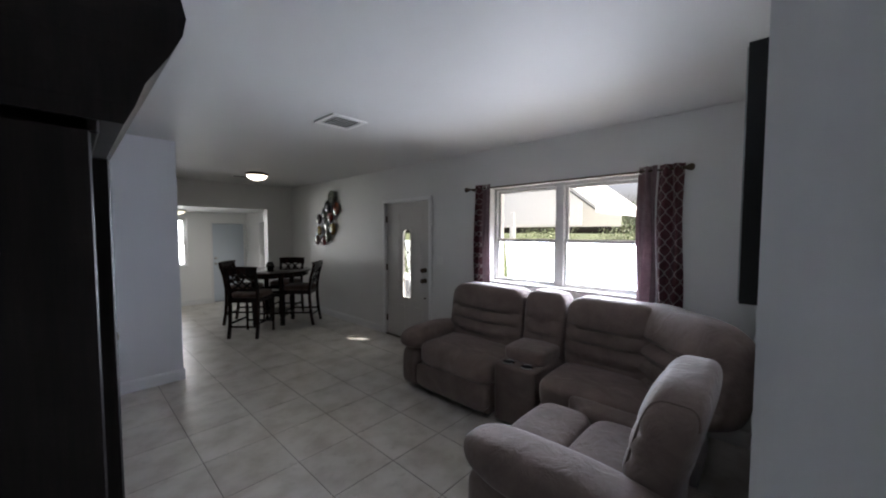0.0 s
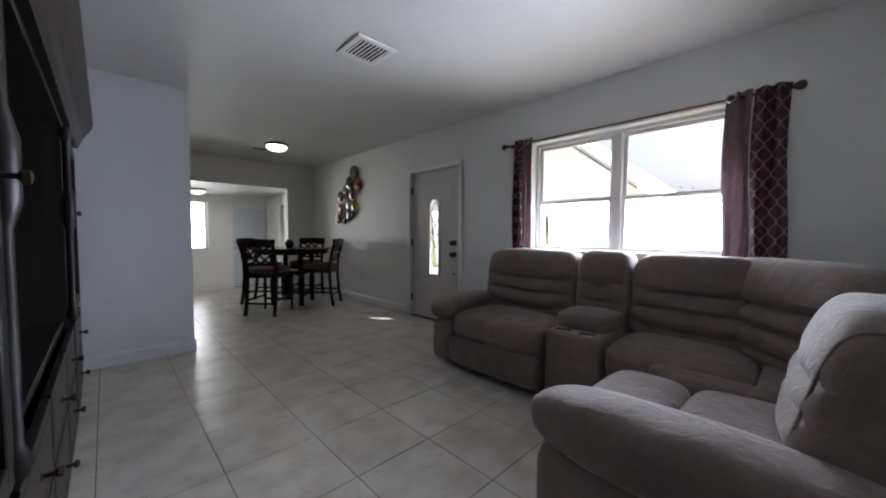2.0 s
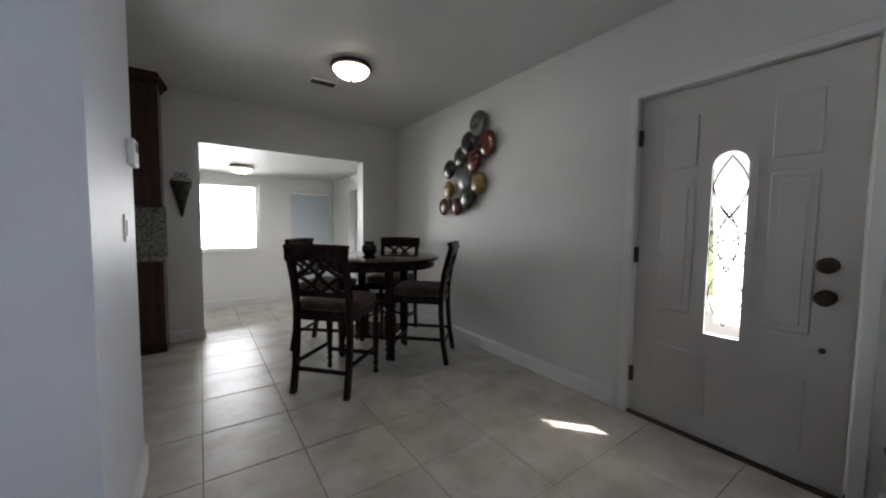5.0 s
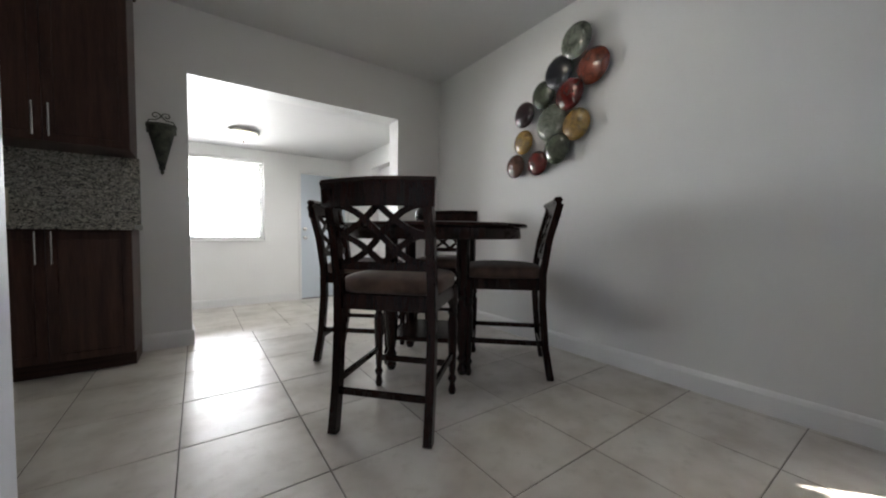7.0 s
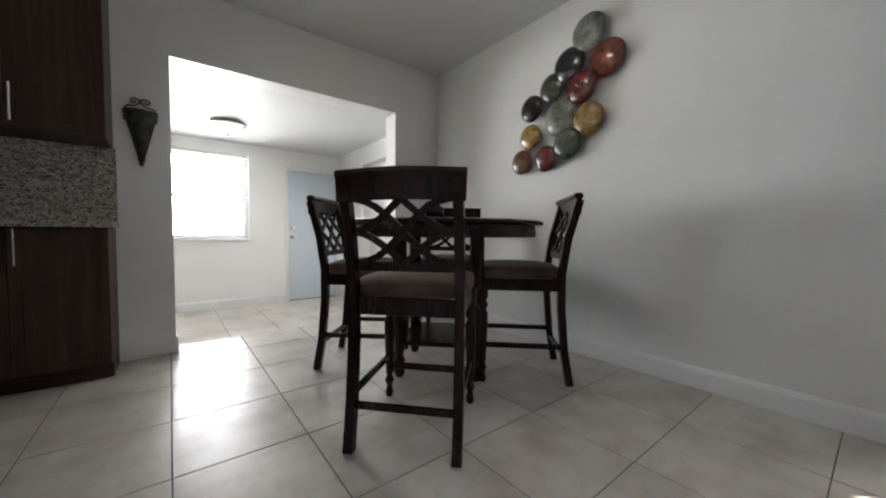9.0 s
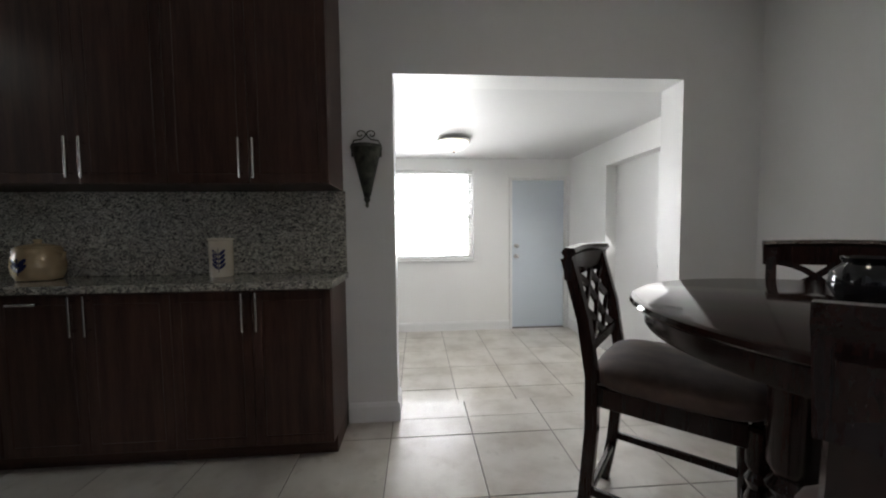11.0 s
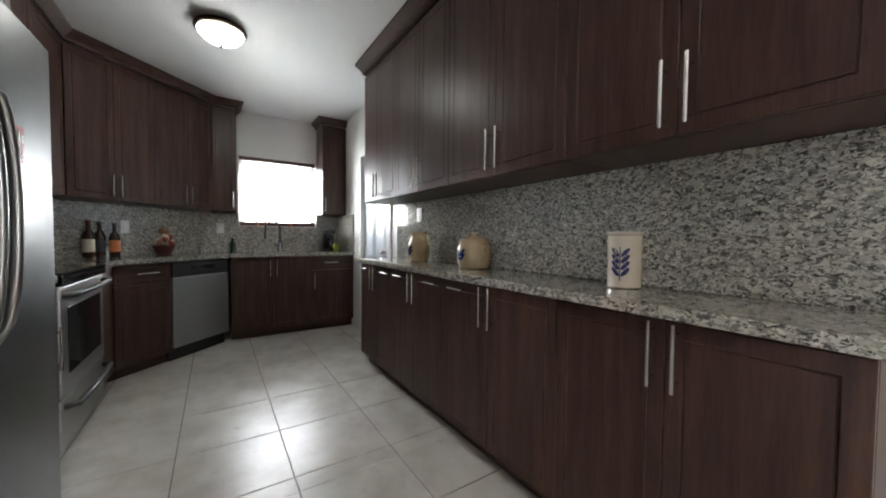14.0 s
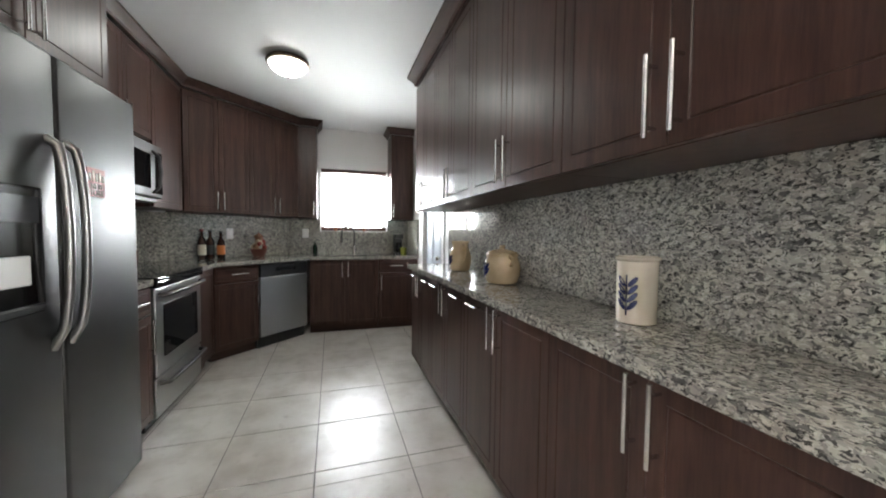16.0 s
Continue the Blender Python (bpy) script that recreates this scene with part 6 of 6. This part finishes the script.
def carport(label, at, w, d, h, rise):
    """An open gabled shelter: four posts, beams, a pitched roof with thin double rake boards and white gable boarding."""
    b = thing("carport", label, "carport", at)
    for sx in (-1, 1):
        for sy in (-1, 1):
            part("post", box(sx * w / 4 - 0.06, sx * w / 4 + 0.06, sy * d / 2 - 0.06, sy * d / 2 + 0.06, 0, h, 0.008), WHITE_STUCCO, b)
        part("beam", box(sx * w / 4 - 0.07, sx * w / 4 + 0.07, -d / 2 + 0.08, d / 2 - 0.08, h, h + 0.18, 0.006), WHITE_STUCCO, b)
    rf = bmesh.new()
    o = 0.5
    pts = [(-w / 2 - o, h - 0.1), (0, h + rise), (w / 2 + o, h - 0.1), (w / 2 + o, h + 0.05), (0, h + rise + 0.18), (-w / 2 - o, h + 0.05)]
    lo = [rf.verts.new((x, -d / 2 - o, z)) for x, z in pts]
    hi = [rf.verts.new((x, d / 2 + o, z)) for x, z in pts]
    for i in range(6):
        j = (i + 1) % 6
        rf.faces.new((lo[i], lo[j], hi[j], hi[i]))
    rf.faces.new((lo[0], lo[1], lo[4], lo[5])); rf.faces.new((lo[1], lo[2], lo[3], lo[4]))
    rf.faces.new((hi[0], hi[1], hi[4], hi[5])); rf.faces.new((hi[1], hi[2], hi[3], hi[4]))
    bmesh.ops.recalc_face_normals(rf, faces=rf.faces[:])
    part("roof", rf, SHINGLE, b)
    for sx in (-1, 1):
        for lift in (-0.05, 0.09):
            part("rake_board", sweep([(sx * (w / 2 + o), d / 2 + o + 0.02, h + lift), (0, d / 2 + o + 0.02, h + rise + 0.1 + lift)], [(-0.011, -0.011), (0.011, -0.011), (0.011, 0.011), (-0.011, 0.011)]), FASCIA, b, "thin dark rake board")
    for y in (-d / 2, d / 2 - 0.06):
        gb = bmesh.new()
        a = [gb.verts.new((x, y, z)) for x, z in ((-w / 2, h - 0.35), (w / 2, h - 0.35), (w / 2, h + 0.2), (0, h + rise), (-w / 2, h + 0.2))]
        c = [gb.verts.new((x, y + 0.06, z)) for x, z in ((-w / 2, h - 0.35), (w / 2, h - 0.35), (w / 2, h + 0.2), (0, h + rise), (-w / 2, h + 0.2))]
        gb.faces.new(a); gb.faces.new(c)
        for i in range(5):
            gb.faces.new((a[i], a[(i + 1) % 5], c[(i + 1) % 5], c[i]))
        bmesh.ops.recalc_face_normals(gb, faces=gb.faces[:])
        part("gable", gb, WHITE_STUCCO, b)
    return b


carport("open white carport beside the drive, glare whitened into its gabled roof colour", Matrix.Translation((10.12, 8.0, -0.42)) @ Matrix.Rotation(radians(90), 4, 'Z'), 7.2, 3, 2.55, 3.1)


def leafy(name, label, category, at, trunk_h, spread, height, leaves, mat, seed):
    """A tapered trunk with limbs under a crown of many small leaf clumps, uneven and open."""
    r = random.Random(seed)
    t = thing(name, label, category, at)
    bm = bmesh.new()
    add_tube(bm, (0, 0, 0), (0.05, 0.02, trunk_h), 0.05 * spread + 0.02, 0.03 * spread + 0.01, 8)
    limbs = []
    for i in range(7):
        a = 2 * math.pi * i / 7 + r.random()
        e = Vector((math.cos(a) * spread * (0.4 + 0.4 * r.random()), math.sin(a) * spread * (0.4 + 0.4 * r.random()), trunk_h + height * (0.3 + 0.5 * r.random())))
        add_tube(bm, (0.05, 0.02, trunk_h * 0.9), e, 0.02 * spread + 0.008, 0.006, 6)
        limbs.append(e)
    part("trunk", bm, wood_bark, t)
    cr = bmesh.new()
    for i in range(leaves):
        c = limbs[r.randrange(len(limbs))]
        d = Vector((r.gauss(0, 1), r.gauss(0, 1), r.gauss(0, 0.8))) * spread * 0.27
        p = c + d
        s = min(spread, 1.6) * (0.025 + 0.035 * r.random())
        u = Vector((r.gauss(0, 1), r.gauss(0, 1), r.gauss(0, 1))).normalized()
        w = u.orthogonal().normalized()
        cr.faces.new([cr.verts.new(q) for q in (p - u * s, p + w * s * 0.5, p + u * s, p - w * s * 0.5)])
    part("crown", cr, mat, t)
    return t


wood_bark = wood("grey_bark", (0.08, 0.06, 0.045), (0.18, 0.14, 0.11), 0.9, (8, 8, 2), 0.5)


def foliage(name, a, b):
    m = material(name, a, 0.6)
    isl = m.node_tree.nodes.new("ShaderNodeNewGeometry")
    link(m, ramp(m, isl.outputs["Random Per Island"], [(0.0, a), (1.0, b)]), bsdf(m).inputs["Base Color"])
    return m


LEAF, LEAF2 = foliage("green_leaves", (0.10, 0.13, 0.05), (0.18, 0.21, 0.10)), foliage("dark_leaves", (0.035, 0.07, 0.025), (0.08, 0.12, 0.05))
leafy("tree", "broad dark green tree beyond the street", "tree", Matrix.Translation((28, 7.9, -0.42)), 1.6, 2.0, 2.9, 3600, LEAF2, 1)
leafy("shrub", "bright green garden shrub across the drive", "shrub", Matrix.Translation((17, 5.7, -0.42)), 0.8, 1.1, 1.9, 2600, LEAF, 2)
leafy("shrub", "bright green garden shrub across the drive", "shrub", Matrix.Translation((14.5, 8.2, -0.42)), 0.7, 1.1, 1.6, 2400, LEAF, 3)
leafy("tree", "green garden tree behind the sink window", "tree", Matrix.Translation((-24, 13.2, -0.42)), 2.4, 3.4, 4.6, 1500, LEAF, 5)

# ---- floors, tile by tile ----
P, Q, TX0, TY0 = 0.4625, 0.473, 3.03, 6.92
GAP = 0.0045


def tile_mesh(w, d):
    bm = box(0, w, 0, d, -0.010, 0.0)
    bm.faces.ensure_lookup_table()
    top = max(bm.faces, key=lambda f: f.calc_center_median().z)
    bmesh.ops.bevel(bm, geom=list(top.edges), offset=0.0015, segments=1, affect='EDGES')
    return finish("tile", bm, TILE)


def tiled(floor, rects, z):
    cache = {}
    for x0, x1, y0, y1 in rects:
        i0, i1 = math.floor((x0 - TX0) / P), math.ceil((x1 - TX0) / P)
        j0, j1 = math.floor((y0 - TY0) / Q), math.ceil((y1 - TY0) / Q)
        for i in range(i0, i1):
            for j in range(j0, j1):
                a0, a1 = max(x0, TX0 + i * P + GAP / 2), min(x1, TX0 + (i + 1) * P - GAP / 2)
                b0, b1 = max(y0, TY0 + j * Q + GAP / 2), min(y1, TY0 + (j + 1) * Q - GAP / 2)
                if a1 - a0 < 0.01 or b1 - b0 < 0.01:
                    continue
                key = (round(a1 - a0, 3), round(b1 - b0, 3))
                if key not in cache:
                    cache[key] = tile_mesh(*key)
                again("tile", cache[key], floor, Matrix.Translation((a0, b0, z)))


floor = structure("floor", box(KW - 0.3, E + 0.05, -0.75, N, -0.12, -0.003), GROUT, "glossy beige marbled floor tiles with dark grout")
tiled(floor, [(-0.1, E, S, N), (KW, -0.1, KS, N), (OPEN[0], OPEN[1], N, N + 0.205)], 0.0)
floor_hall = structure("floor_hall", box(-0.1, 1.60, -0.6, S - 0.001, -0.003, 0.0), TILE, "glossy beige tiled hall floor")
floor_back = structure("floor_back", box(0.0, BX + 0.3, N + 0.2, BY + 0.2, BF - 0.1, BF - 0.003), GROUT, "beige tiled back room floor, one step down")
tiled(floor_back, [(0.2, BX, N + 0.2, BY)], BF)
